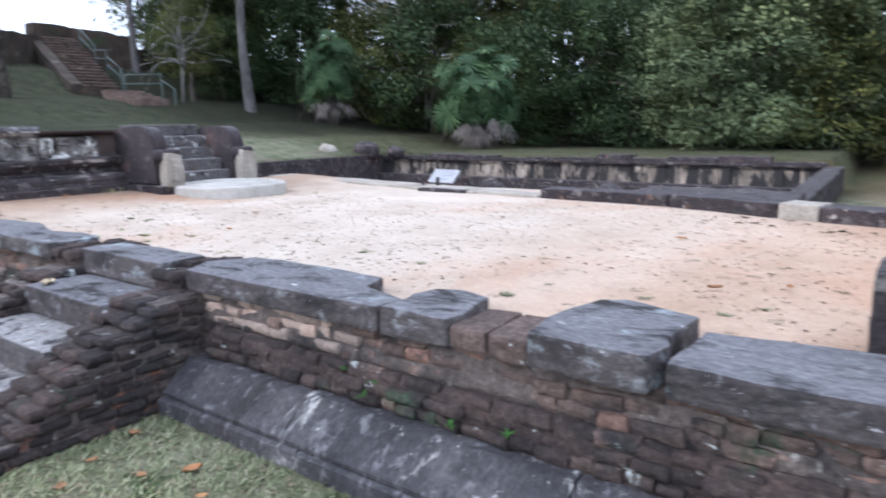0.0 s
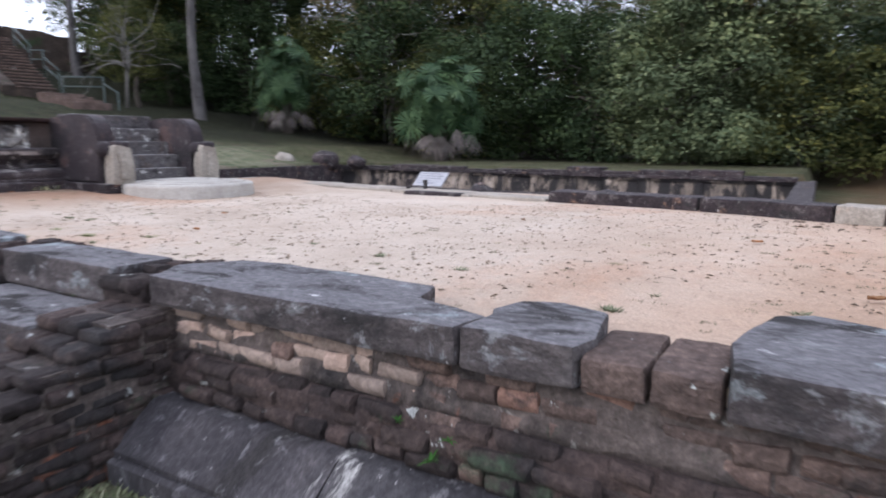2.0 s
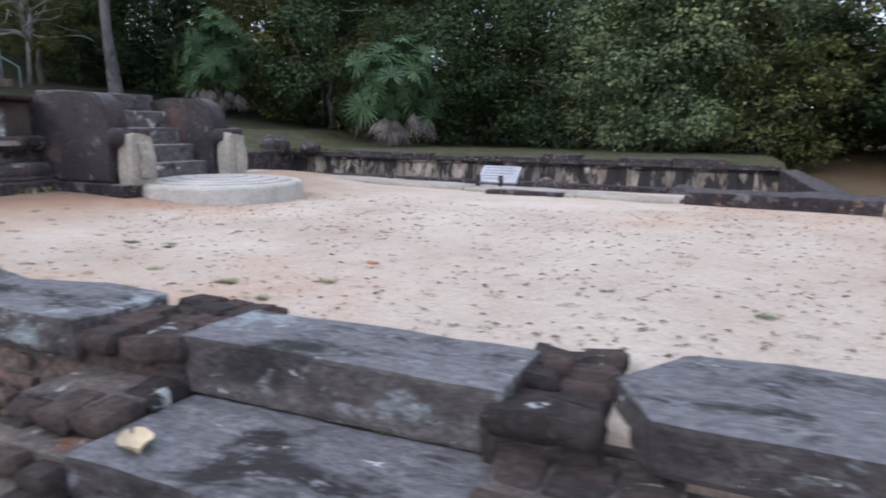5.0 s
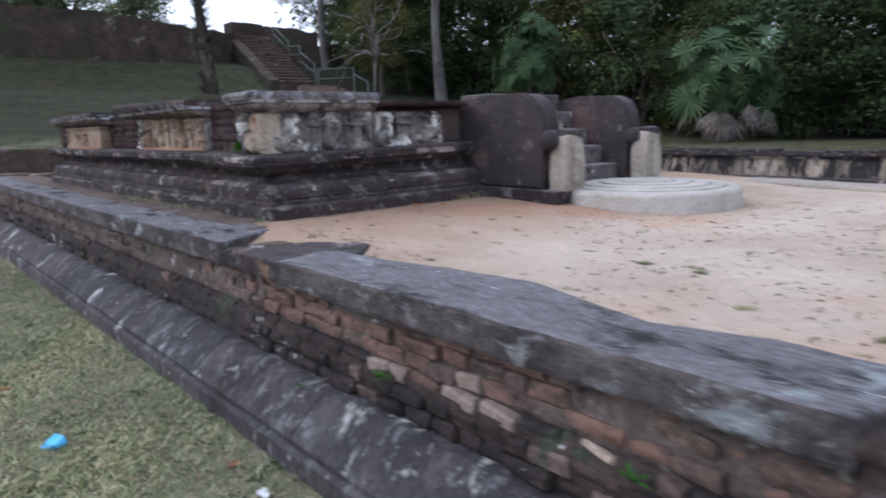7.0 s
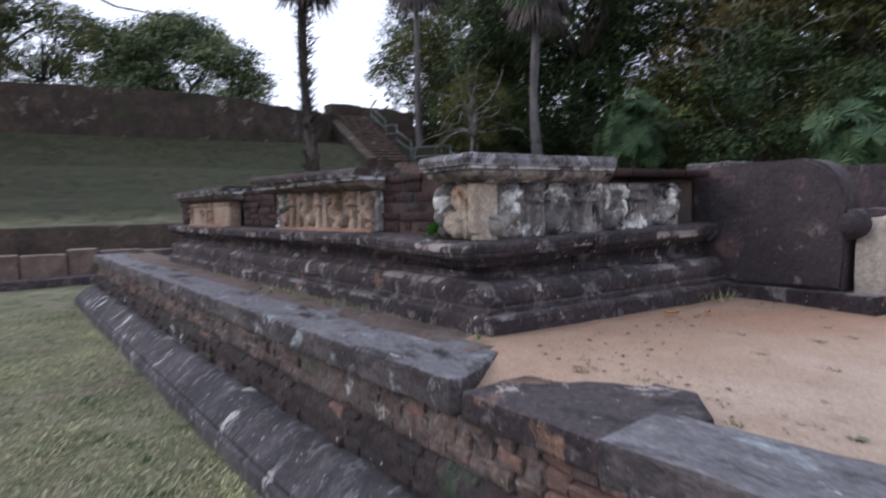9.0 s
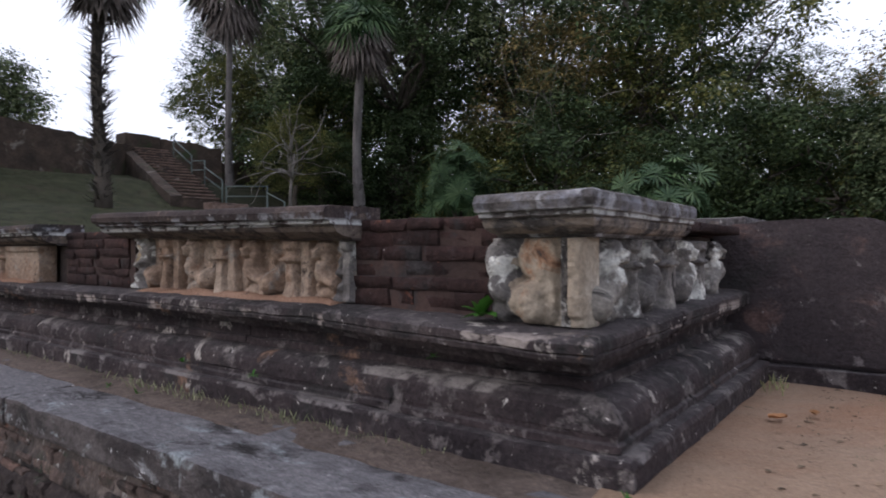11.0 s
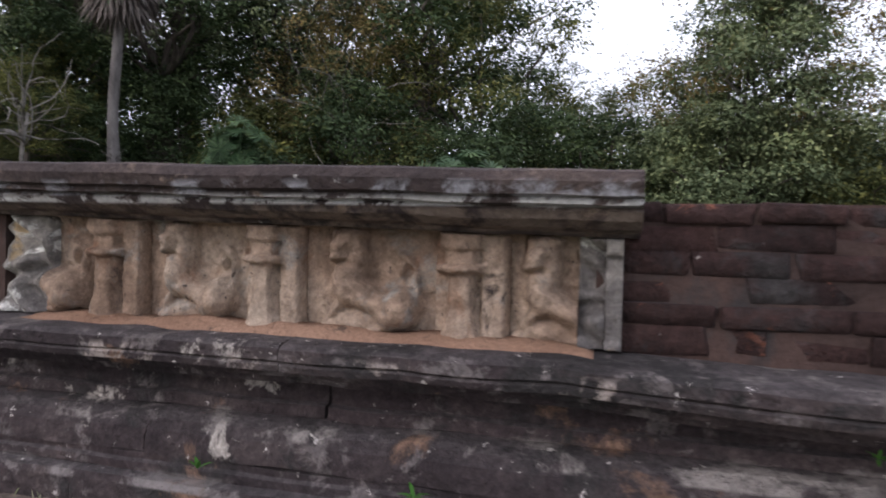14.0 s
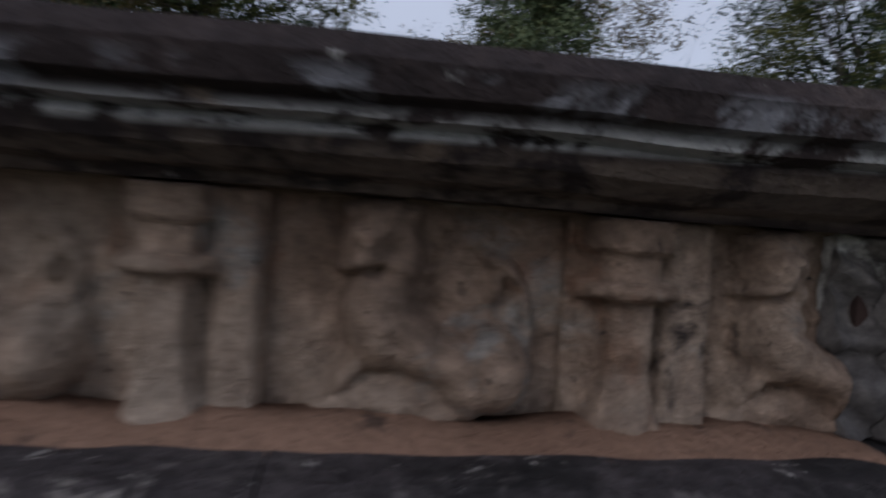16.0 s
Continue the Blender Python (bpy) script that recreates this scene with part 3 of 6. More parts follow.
def base_stones():
    rng = random.Random(5)
    low = [(0.0, -0.05), (0.28, -0.05), (0.28, 0.085), (0.262, 0.095), (0.0, 0.095)]
    slope = [(0.0, 0.098), (0.25, 0.098), (0.252, 0.117), (0.243, 0.125), (0.165, 0.188), (0.09, 0.244), (0.068, 0.251), (0.0, 0.251)]
    for x0, x1 in ((WALL_END - 0.02, ST_L), (ST_R, WALL_FAR)):
        for points, lengths, name in ((low, (0.9, 1.7), "plinth_stone"), (slope, (0.8, 1.3), "sloping_stone")):
            x = x0
            while x < x1 - 0.05:
                e = min(x1, x + rng.uniform(*lengths))
                if x1 - e < 0.3:
                    e = x1
                bm = solid_profile(points, lambda o, x=x: (x + 0.003, FRONT - o + 0.0), lambda o, e=e: (e - 0.003, FRONT - o), 0.07)
                wear(bm, 0.0045, 5.0, x)
                part(name, bm, M_BASE, terrace_wall)
                x = e


base_stones()


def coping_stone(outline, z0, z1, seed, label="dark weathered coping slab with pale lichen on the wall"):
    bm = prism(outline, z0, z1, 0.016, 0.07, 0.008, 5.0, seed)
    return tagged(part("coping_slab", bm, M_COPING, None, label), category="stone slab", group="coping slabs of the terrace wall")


F = FRONT
coping_stone([(-3.31, F), (-1.96, F + 0.0), (-1.93, F + 0.16), (-2.23, F + 0.25), (-2.27, F + 0.42), (-2.75, F + 0.46), (-3.26, F + 0.43), (-3.4, F + 0.2)], 0.585, 0.7, 1)
coping_stone([(-1.945, F + 0.005), (-1.615, F + 0.01), (-1.585, F + 0.1), (-1.63, F + 0.37), (-1.78, F + 0.42), (-1.92, F + 0.38), (-1.96, F + 0.25), (-1.925, F + 0.17)], 0.58, 0.705, 2)
coping_stone([(-1.25, F - 0.01), (-0.82, F - 0.02), (-0.785, F + 0.12), (-0.82, F + 0.2), (-0.78, F + 0.5), (-1.1, F + 0.62), (-1.2, F + 0.55), (-1.275, F + 0.2)], 0.585, 0.72, 3)
coping_stone([(-0.77, F), (0.45, F - 0.01), (0.45, F + 0.42), (-0.3, F + 0.46), (-0.74, F + 0.4)], 0.575, 0.7, 4)
coping_stone([(0.47, F), (1.7, F), (1.68, F + 0.44), (0.47, F + 0.42)], 0.58, 0.69, 5)
coping_stone([(1.72, F), (3.3, F), (3.3, F + 0.42), (1.73, F + 0.42)], 0.58, 0.7, 6)
coping_stone([(3.33, F), (6.0, F), (6.0, F + 0.44), (3.33, F + 0.42)], 0.58, 0.69, 7)
coping_stone([(-7.09, F - 0.01), (-4.87, F - 0.01), (-4.84, F + 0.1), (-4.86, F + 0.33), (-5.15, F + 0.36), (-5.45, F + 0.27), (-5.9, F + 0.4), (-6.15, F + 0.42), (-6.7, F + 0.33), (-7.12, F + 0.28)], 0.58, 0.7, 8)
coping_stone([(-9.35, F - 0.01), (-7.72, F), (-7.705, F + 0.06), (-7.93, F + 0.4), (-8.6, F + 0.45), (-9.35, F + 0.43)], 0.585, 0.705, 9)
for _i, (_a0, _b0) in enumerate([(-10.75, -9.36), (-12.1, -10.77), (-13.9, -12.12), (-15.3, -13.92), (-16.65, -15.32)]):
    coping_stone([(_a0, F), (_b0, F), (_b0, F + 0.43), (_a0, F + 0.45)], 0.58, 0.7, 20 + _i)

coping_stone([(-7.69, F + 0.02), (-7.11, F + 0.03), (-7.03, F + 0.4), (-7.2, F + 0.58), (-7.5, F + 0.6), (-7.7, F + 0.4)], 0.575, 0.672, 31, "dark broken flagstone filling a gap in the coping").data.materials[0] = M_DARK
for _a0, _b0 in ((-1.6, -1.435), (-1.43, -1.265)):
    part("cap_brick", prism([(_a0, F + 0.02), (_b0, F + 0.025), (_b0, F + 0.33), (_a0, F + 0.32)], 0.575, 0.675, 0.018, 0.06, 0.008, 7, _a0), M_BRICK, terrace_wall)

# ---------------- steps onto the terrace ----------------
terrace_steps = thing("stone_steps", "four worn grey stone steps between crumbling brick side walls", "steps")
for _k, (_y0, _y1, _z) in enumerate([(2.66, 2.95, 0.69), (2.3, 2.68, 0.525), (2.0, 2.34, 0.355), (1.68, 2.05, 0.185)]):
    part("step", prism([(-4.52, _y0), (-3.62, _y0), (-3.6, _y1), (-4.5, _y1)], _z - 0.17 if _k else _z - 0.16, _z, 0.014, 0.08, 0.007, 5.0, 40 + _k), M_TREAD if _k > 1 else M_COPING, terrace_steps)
part("core", prism([(-4.5, 2.1), (-3.64, 2.1), (-3.64, 2.75), (-4.5, 2.75)], 0.0, 0.34, 0, 0, 0), M_MORTAR, terrace_steps)


def stair_side(x0, x1, seed):
    """A stepped brick cheek wall beside the steps."""
    rng = random.Random(seed)
    z, c = 0.0, 0
    while z < 0.56:
        h = 0.056
        y_start = 1.45 + z * 1.75 + rng.uniform(-0.05, 0.05)
        part("bed_mortar", block(x0 + 0.016, x1 - 0.016, y_start + 0.06, F + 0.17, z + 0.001, z + h - 0.001, bevel=0, step=0, worn=0), M_BED, terrace_steps)
        y = y_start
        while y < F + 0.18:
            length = rng.uniform(0.1, 0.17)
            for xx, w in ((x0 + (x1 - x0) * 0.17, (x1 - x0) * 0.35), (x0 + (x1 - x0) * 0.5, (x1 - x0) * 0.35), (x0 + (x1 - x0) * 0.83, (x1 - x0) * 0.35)):
                if 0.3 < abs(xx - x0) / abs(x1 - x0) < 0.7 and z < 0.5 and y > y_start + 0.25:
                    continue
                lay(terrace_steps, B_RUBBLE, rng, (xx, y + length / 2, z + h / 2), (length - 0.006, w - 0.008, h - 0.002), math.pi / 2, 0.012)
            y += length
        z += h


# ---------------- pavilion ----------------
pavilion = thing("pavilion_platform", "ruined moulded stone pavilion platform, blackened and stained", "ruin")
SIDE, FACE = 3.26, -8.28       # core planes: the side towards the lawn, the front towards the sand
PAV_END, PAV_BACK = -14.1, 6.5
part("core", block(PAV_END + 0.1, FACE - 0.12, SIDE + 0.12, PAV_BACK, 0.0, 1.40, bevel=0, step=0, worn=0), M_MORTAR, pavilion)

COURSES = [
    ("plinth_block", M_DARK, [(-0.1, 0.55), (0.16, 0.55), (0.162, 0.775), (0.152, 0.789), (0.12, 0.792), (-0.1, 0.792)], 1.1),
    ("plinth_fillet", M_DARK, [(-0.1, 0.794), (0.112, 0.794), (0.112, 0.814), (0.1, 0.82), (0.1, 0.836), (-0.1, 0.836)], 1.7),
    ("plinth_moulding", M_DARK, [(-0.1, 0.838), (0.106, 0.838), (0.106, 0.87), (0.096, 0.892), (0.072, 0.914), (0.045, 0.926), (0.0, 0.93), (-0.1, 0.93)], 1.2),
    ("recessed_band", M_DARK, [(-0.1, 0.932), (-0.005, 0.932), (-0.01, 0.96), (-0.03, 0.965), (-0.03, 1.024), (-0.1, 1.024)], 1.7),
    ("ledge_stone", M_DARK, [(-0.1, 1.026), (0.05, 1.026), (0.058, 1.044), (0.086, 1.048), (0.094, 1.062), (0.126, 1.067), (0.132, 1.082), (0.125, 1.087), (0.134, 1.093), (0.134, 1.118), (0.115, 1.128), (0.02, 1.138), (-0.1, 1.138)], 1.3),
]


def moulded_course(name, material, points, length, rng):
    k, q = (0.57, 1.0) if name == "ledge_stone" else (1.0, 0.84)       # how far the mouldings stand out in front and at the side

    def side(x):
        return lambda o: (x, SIDE - max(o, 0) * q - min(o, 0))

    def face(y):
        return lambda o: (FACE + max(o, 0) * k + min(o, 0), y)

    corner = lambda o: (FACE + max(o, 0) * k + min(o, 0), SIDE - max(o, 0) * q - min(o, 0))

    def settle(bm):
        """The corner of the ledge has sunk a little and slid outwards."""
        if name == "ledge_stone":
            for v in bm.verts:
                sx = min(1.0, max(0.0, (v.co.x + 9.4) / 1.0))
                sy = 1.0 - min(1.0, max(0.0, (v.co.y - 3.3) / 1.2))
                s = min(sx, sy)
                v.co.z -= 0.026 * s
                v.co.y -= 0.055 * s

    x = PAV_END
    while x < FACE - 0.9:
        e = x + length * rng.uniform(0.7, 1.3)
        if e > FACE - 0.7:
            break
        bm = solid_profile(points, side(x + 0.002), side(e - 0.002), 0.07)
        wear(bm, 0.005, 4.0, x)
        settle(bm)
        part(name, bm, material, pavilion)
        x = e
    bm = solid_profile(points, side(x + 0.002), corner, 0.07)
    wear(bm, 0.007, 5.0, 3.3)
    settle(bm)
    part(name, bm, material, pavilion)
    y = SIDE + rng.uniform(0.5, 0.8)
    bm = solid_profile(points, corner, face(y - 0.002), 0.07)
    wear(bm, 0.007, 5.0, 3.3)
    settle(bm)
    part(name, bm, material, pavilion)
    while y < 5.0:
        e = min(5.0, y + length * rng.uniform(0.5, 0.9))
        bm = solid_profile(points, face(y + 0.002), face(e - 0.002), 0.07)
        wear(bm, 0.007, 5.0, y)
        settle(bm)
        part(name, bm, material, pavilion)
        y = e


_rng = random.Random(11)
for _c in COURSES:
    moulded_course(*_c, _rng)

CORNICE = [(-0.12, 1.375), (0.03, 1.375), (0.04, 1.385), (0.075, 1.39), (0.11, 1.405), (0.125, 1.422), (0.12, 1.43), (0.145, 1.434), (0.145, 1.446), (0.165, 1.45), (0.175, 1.475), (0.165, 1.495), (0.14, 1.502), (-0.12, 1.5)]


def settled(x, z):
    """The long cornice and its frieze rise gently away from the corner."""
    if -11.2 < x < -9.2 and z > 1.138:
        return z + 0.019 * (-9.2 - x) * min(1.0, (z - 1.138) / 0.237)
    return z


def cornice(a, b, material, seed, label=""):
    bm = solid_profile(CORNICE, a, b, 0.06)
    wear(bm, 0.0035, 6.0, seed)
    for v in bm.verts:
        v.co.z = settled(v.co.x, v.co.z)
    return part("cornice_slab", bm, material, pavilion, label)


cornice(lambda o: (-10.98, SIDE - o), lambda o: (-9.215, SIDE - o), M_CORNICE, 1, "long dark cornice slab with white lichen")
cornice(lambda o: (-13.6, SIDE - o), lambda o: (-11.72, SIDE - o), M_CORNICE, 2)
cornice(lambda o: (-8.58, SIDE - o), lambda o: (FACE + o * 0.42, SIDE - o), M_CORNICE_PALE, 3)
cornice(lambda o: (FACE + o * 0.42, SIDE - o), lambda o: (FACE + o * 0.42, 4.06), M_CORNICE_PALE, 3)
for _x0, _x1 in ((-9.3, -8.55), (-11.72, -10.9), (-14.0, -13.5)):
    part("bed_mortar", block(_x0, _x1, SIDE + 0.022, SIDE + 0.13, 1.1, 1.45, bevel=0, step=0, worn=0), M_REDBED, pavilion)
part("wall_top", block(PAV_END + 0.1, FACE - 0.1, SIDE + 0.12, PAV_BACK, 1.40, 1.44, bevel=0.01, step=0.25, worn=0.012), M_LATERITE, pavilion)

# carved panels: lions and pilasters in relief
def smooth_max(a, b, k=0.012):
    h = np.clip(0.5 + 0.5 * (a - b) / k, 0, 1)
    return b * (1 - h) + a * h + k * h * (1 - h)


def blob(u, v, cu, cv, ru, rv, depth, ang=0.0):
    c, s = math.cos(ang), math.sin(ang)
    du, dv = (u - cu) * c + (v - cv) * s, -(u - cu) * s + (v - cv) * c
    q = (du / ru) ** 2 + (dv / rv) ** 2
    return depth * np.sqrt(np.clip(1 - q, 0, 1)) - 0.02 * (q > 1)


def lion_height(u, v, flip):
    """Rearing lion, its body sweeping down from the head to a round haunch, in a field 0.3 wide and 0.237 high."""
    if flip:
        u = 0.3 - u
    u = (u - 0.04) / 0.84
    h = np.zeros_like(u)
    for cu, cv, ru, rv, d, a in (
        (0.078, 0.208, 0.046, 0.036, 0.05, 0.1), (0.066, 0.19, 0.036, 0.028, 0.062, 0.2), (0.06, 0.17, 0.032, 0.018, 0.06, 0.3), (0.07, 0.148, 0.028, 0.014, 0.05, 0.2),
        (0.098, 0.17, 0.034, 0.07, 0.042, -0.15), (0.082, 0.112, 0.044, 0.06, 0.058, 0.25), (0.12, 0.088, 0.07, 0.034, 0.054, -0.55),
        (0.175, 0.066, 0.056, 0.034, 0.05, -0.25), (0.222, 0.062, 0.05, 0.052, 0.06, 0.1), (0.19, 0.044, 0.034, 0.042, 0.05, 0.35),
        (0.16, 0.014, 0.056, 0.013, 0.036, 0.0), (0.052, 0.058, 0.017, 0.05, 0.034, -0.75), (0.03, 0.018, 0.036, 0.014, 0.03, 0.1), (0.1, 0.028, 0.085, 0.032, 0.036, 0.1),
        (0.262, 0.11, 0.009, 0.05, 0.022, 0.12), (0.243, 0.165, 0.009, 0.03, 0.02, 0.75), (0.222, 0.178, 0.018, 0.009, 0.02, -0.4), (0.222, 0.15, 0.009, 0.024, 0.018, -0.3),
        (0.045, 0.222, 0.012, 0.012, 0.036, 0.3), (0.118, 0.222, 0.015, 0.013, 0.034, -0.4),
    ):
        h = smooth_max(h, blob(u, v, cu, cv, ru, rv, d, a), 0.009)
    eye = np.maximum(blob(u, v, 0.055, 0.2, 0.01, 0.006, 0.014), blob(u, v, 0.085, 0.203, 0.01, 0.006, 0.014))
    mouth = blob(u, v, 0.056, 0.159, 0.03, 0.005, 0.026, 0.25)
    ring = np.hypot(u - 0.185, (v - 0.165) * 0.9)
    scroll = 0.007 * np.exp(-((ring - 0.03) / 0.006) ** 2) * (u > 0.13)
    mane = 0.004 * np.sin(v * 210 + 40 * u) * (np.hypot((u - 0.108) / 0.035, (v - 0.16) / 0.075) < 1)
    return h * 1.35 - 0.042 + scroll + mane - np.clip(mouth, 0, 1) * 1.0 + np.clip(eye, 0, 1) * 0.9


def pilaster_height(u, v, wide):
    """Stout pilaster with a stepped capital beside a plain jamb."""
    c = wide * 0.37
    flare = np.clip(0.075 - v, 0, 1) / 0.075
    half = np.where(v > 0.198, wide * 0.3, np.where(v > 0.168, wide * 0.24, np.where(v > 0.15, wide * 0.34, wide * (0.19 + 0.12 * flare ** 1.5))))
    d = np.clip((half - np.abs(u - c)) / 0.007, 0, 1)
    lift = np.where(v > 0.198, 0.048, np.where(v > 0.168, 0.036, np.where(v > 0.15, 0.056, 0.036 + 0.012 * flare)))
    shaft = d * lift * (0.88 + 0.12 * np.cos((u - c) / wide * 8))
    jamb = np.clip((wide * 0.19 - np.abs(u - wide * 0.8)) / 0.008, 0, 1) * 0.026
    return np.maximum(shaft * 1.25, jamb) - 0.026


def corner_height(u, v, w):
    """Worn lion at the back edge, a pale figure with a roundel, a deep slot and a small pillar."""
    h = np.full_like(u, -0.02)
    for cu, cv, ru, rv, d, a in ((0.045, 0.17, 0.05, 0.065, 0.07, 0.2), (0.06, 0.1, 0.055, 0.05, 0.075, -0.6), (0.05, 0.04, 0.04, 0.04, 0.05, 0.3), (0.13, 0.07, 0.075, 0.05, 0.06, 0.3), (0.15, 0.05, 0.05, 0.05, 0.06, 0.0), (0.2, 0.1, 0.03, 0.1, 0.02, 0.0), (0.165, 0.18, 0.07, 0.06, 0.02, 0.0)):
        h = smooth_max(h, blob(u, v, cu, cv, ru, rv, d, a), 0.012)
    r = np.hypot((u - 0.165) / 1.0, (v - 0.16) / 1.15)
    h = h + 0.009 * np.exp(-((r - 0.034) / 0.006) ** 2)
    slot = (np.abs(u - 0.262) < 0.016)
    h = np.where(slot, -0.06, h)
    h = np.where(u > 0.278, 0.045 + 0.012 * np.cos((u - 0.298) * 80) - 0.02 * (v < 0.03), h)
    return h


def relief(name, material, parent, to_world, width, height, fn, seed, step=0.0045, thick=0.09, stains=()):
    nu, nv = max(8, int(width / step)), int(height / step)
    us, vs = np.meshgrid(np.linspace(0, width, nu + 1), np.linspace(0, height, nv + 1))
    h = fn(us, vs)
    for _ in range(1):                    # weather has rounded every carved edge
        g = np.pad(h, 1, mode="edge")
        h = (g[1:-1, 1:-1] * 2 + g[:-2, 1:-1] + g[2:, 1:-1] + g[1:-1, :-2] + g[1:-1, 2:]) / 6
    verts, faces = [], []
    for j in range(nv + 1):
        for i in range(nu + 1):
            u, v = us[j, i], vs[j, i]
            n = 0.006 * noise.noise((u * 18 + seed * 3, v * 18, seed)) + 0.0035 * noise.noise((u * 60, v * 60, seed)) + 0.0015 * noise.noise((u * 160, v * 160, seed))
            edge = j in (0, nv)
            verts.append(to_world(u, v, -0.012 if edge else float(h[j, i]) + n))
    w = nu + 1
    for j in range(nv):
        for i in range(nu):
            faces.append((j * w + i, j * w + i + 1, (j + 1) * w + i + 1, (j + 1) * w + i))
    k = len(verts)
    ring = [i for i in range(w)] + [j * w + nu for j in range(1, nv + 1)] + [nv * w + i for i in range(nu - 1, -1, -1)] + [j * w for j in range(nv - 1, 0, -1)]
    for r in ring:
        j, i = divmod(r, w)
        verts.append(to_world(us[j, i], vs[j, i], -thick))
    m = len(ring)
    for q in range(m):
        faces.append((ring[q], k + q, k + (q + 1) % m, ring[(q + 1) % m]))
    me = bpy.data.meshes.new(name)
    me.from_pydata(verts, [], faces)
    me.materials.append(material)
    for limit, stone in stains:
        me.materials.append(stone)
    for q, f in enumerate(faces[:nu * nv] if stains else ()):
        j, i = divmod(q, nu)
        u = us[j, i] + 0.03 * noise.noise((us[j, i] * 20, vs[j, i] * 20, seed))
        for k, (limit, stone) in enumerate(stains):
            if u > limit:
                me.polygons[q].material_index = k + 1
    me.polygons.foreach_set("use_smooth", [True] * len(me.polygons))
    return part(name, me, None, parent)


def frieze(on_side, start, layout, material, label, drop=0.0):
    """layout: ('lion', width, flip) or ('pilaster', width) one after another from start along the wall."""
    panel = thing("carved_panel", label, "carving", group="carved lion panels of the pavilion")
    pos = start
    for k, (what, width, *flip) in enumerate(layout):
        stone = flip[1] if len(flip) > 1 else material
        if on_side:
            put = lambda u, v, h, p=pos: (p + u, SIDE - h - drop, settled(p + u, 1.138 - drop + v * (1 + drop / 0.237)))
        else:
            put = lambda u, v, h, p=pos: (FACE + h, p + u, 1.114 + v * 1.1)
        if what == "lion":
            fn = lambda u, v, w=width, fl=flip[0]: lion_height(u * 0.3 / w, v, fl)
        elif what == "half_lion":
            fn = lambda u, v, w=width, o=flip[0]: lion_height(u + o, v, False)
        elif what == "broken":
            fn = lambda u, v, w=width, o=flip[0]: o + 0.03 * np.sin(u * 47 + 3 * np.sin(v * 31)) * np.cos(v * 38 + u * 20)
        elif what == "corner":
            fn = lambda u, v, w=width, o=flip[0]: corner_height(u + o, v, w)
        elif what == "pilaster":
            fn = lambda u, v, w=width: pilaster_height(u, v, w)
        else:
            fn = lambda u, v, w=width: np.full_like(u, 0.015) + 0.02 * (v > 0.2)
        relief({"lion": "lion_relief", "half_lion": "lion_relief", "broken": "broken_stone", "pilaster": "pilaster", "plain": "plain_stone", "corner": "corner_carving"}[what], stone, panel, put, width - 0.0006, 0.237, fn, start * 3 + k, stains=((0.1, M_CARVED_PALE), (0.255, M_CARVED)) if what == "corner" else ())
        pos += width
    return panel


frieze(True, -10.88, [("broken", 0.15, -0.01, M_CARVED_GREY), ("half_lion", 0.13, 0.16), ("pilaster", 0.165), ("lion", 0.295, False), ("pilaster", 0.155), ("lion", 0.33, False), ("pilaster", 0.17), ("half_lion", 0.15, 0.035), ("broken", 0.055, -0.005, M_CARVED_GREY), ("plain", 0.035, 0, M_CARVED_GREY)],
       M_CARVED, "sandy plastered frieze of seated lions between pilasters")
frieze(True, -8.61, [("corner", 0.262, 0.0, M_CARVED_GREY), ("corner", 0.058, 0.262, M_CARVED_PALE)], M_CARVED, "corner block carved with a worn lion, roundel and small pillar", 0.025)
frieze(False, 3.235, [("lion", 0.29, True), ("pilaster", 0.1), ("lion", 0.2, True), ("pilaster", 0.22), ("lion", 0.22, True), ("pilaster", 0.19), ("lion", 0.29, True)],
       M_CARVED_GREY, "black and white stained frieze of lions facing the sand")
frieze(True, -13.5, [("pilaster", 0.16), ("plain", 0.5), ("pilaster", 0.3), ("plain", 0.5)], M_CARVED, "broken carved frieze with missing stones")


def earth_drift(x0, x1, seed, label):
    """Reddish soil washed against the foot of the carvings."""
    bm = bmesh.new()
    rows = []
    n = int((x1 - x0) / 0.02)
    for k in range(n + 1):
        x = x0 + (x1 - x0) * k / n
        f = math.sin(math.pi * min(1.0, max(0.0, k / n))) ** 0.3
        hi = (0.012 + 0.014 * (0.5 + noise.noise((x * 6, seed, 0)))) * f
        reach = 0.052 + 0.022 * noise.noise((x * 9, seed, 4))
        rows.append([bm.verts.new((x, SIDE - o, z)) for o, z in ((-0.02, 1.125), (-0.02, 1.14 + hi), (0.02, 1.137 + hi), (reach, 1.135 + hi * 0.3), (reach + 0.012, 1.118))])
    for a, b in zip(rows, rows[1:]):
        for i in range(4):
            bm.faces.new((a[i], b[i], b[i + 1], a[i + 1]))
    bm.faces.new(rows[0])
    bm.faces.new(rows[-1][::-1])
    bmesh.ops.recalc_face_normals(bm, faces=bm.faces[:])
    tagged(part("earth_drift", bm, M_REDSAND, None, label, True), category="soil", kind="stuff")


earth_drift(-10.76, -9.3, 1, "reddish soil drifted along the foot of the lion frieze")
earth_drift(-13.45, -12.1, 2, "reddish soil drifted under the broken frieze")

# ---------------- stair of the pavilion ----------------
stair = thing("pavilion_steps", "dark stone steps between two curved balustrades", "steps")
for _k in range(5):
    _z = 0.76 + 0.15 * (_k + 1)
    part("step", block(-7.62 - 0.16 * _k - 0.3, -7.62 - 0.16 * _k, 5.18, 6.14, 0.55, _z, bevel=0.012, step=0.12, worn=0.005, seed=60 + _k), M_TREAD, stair)


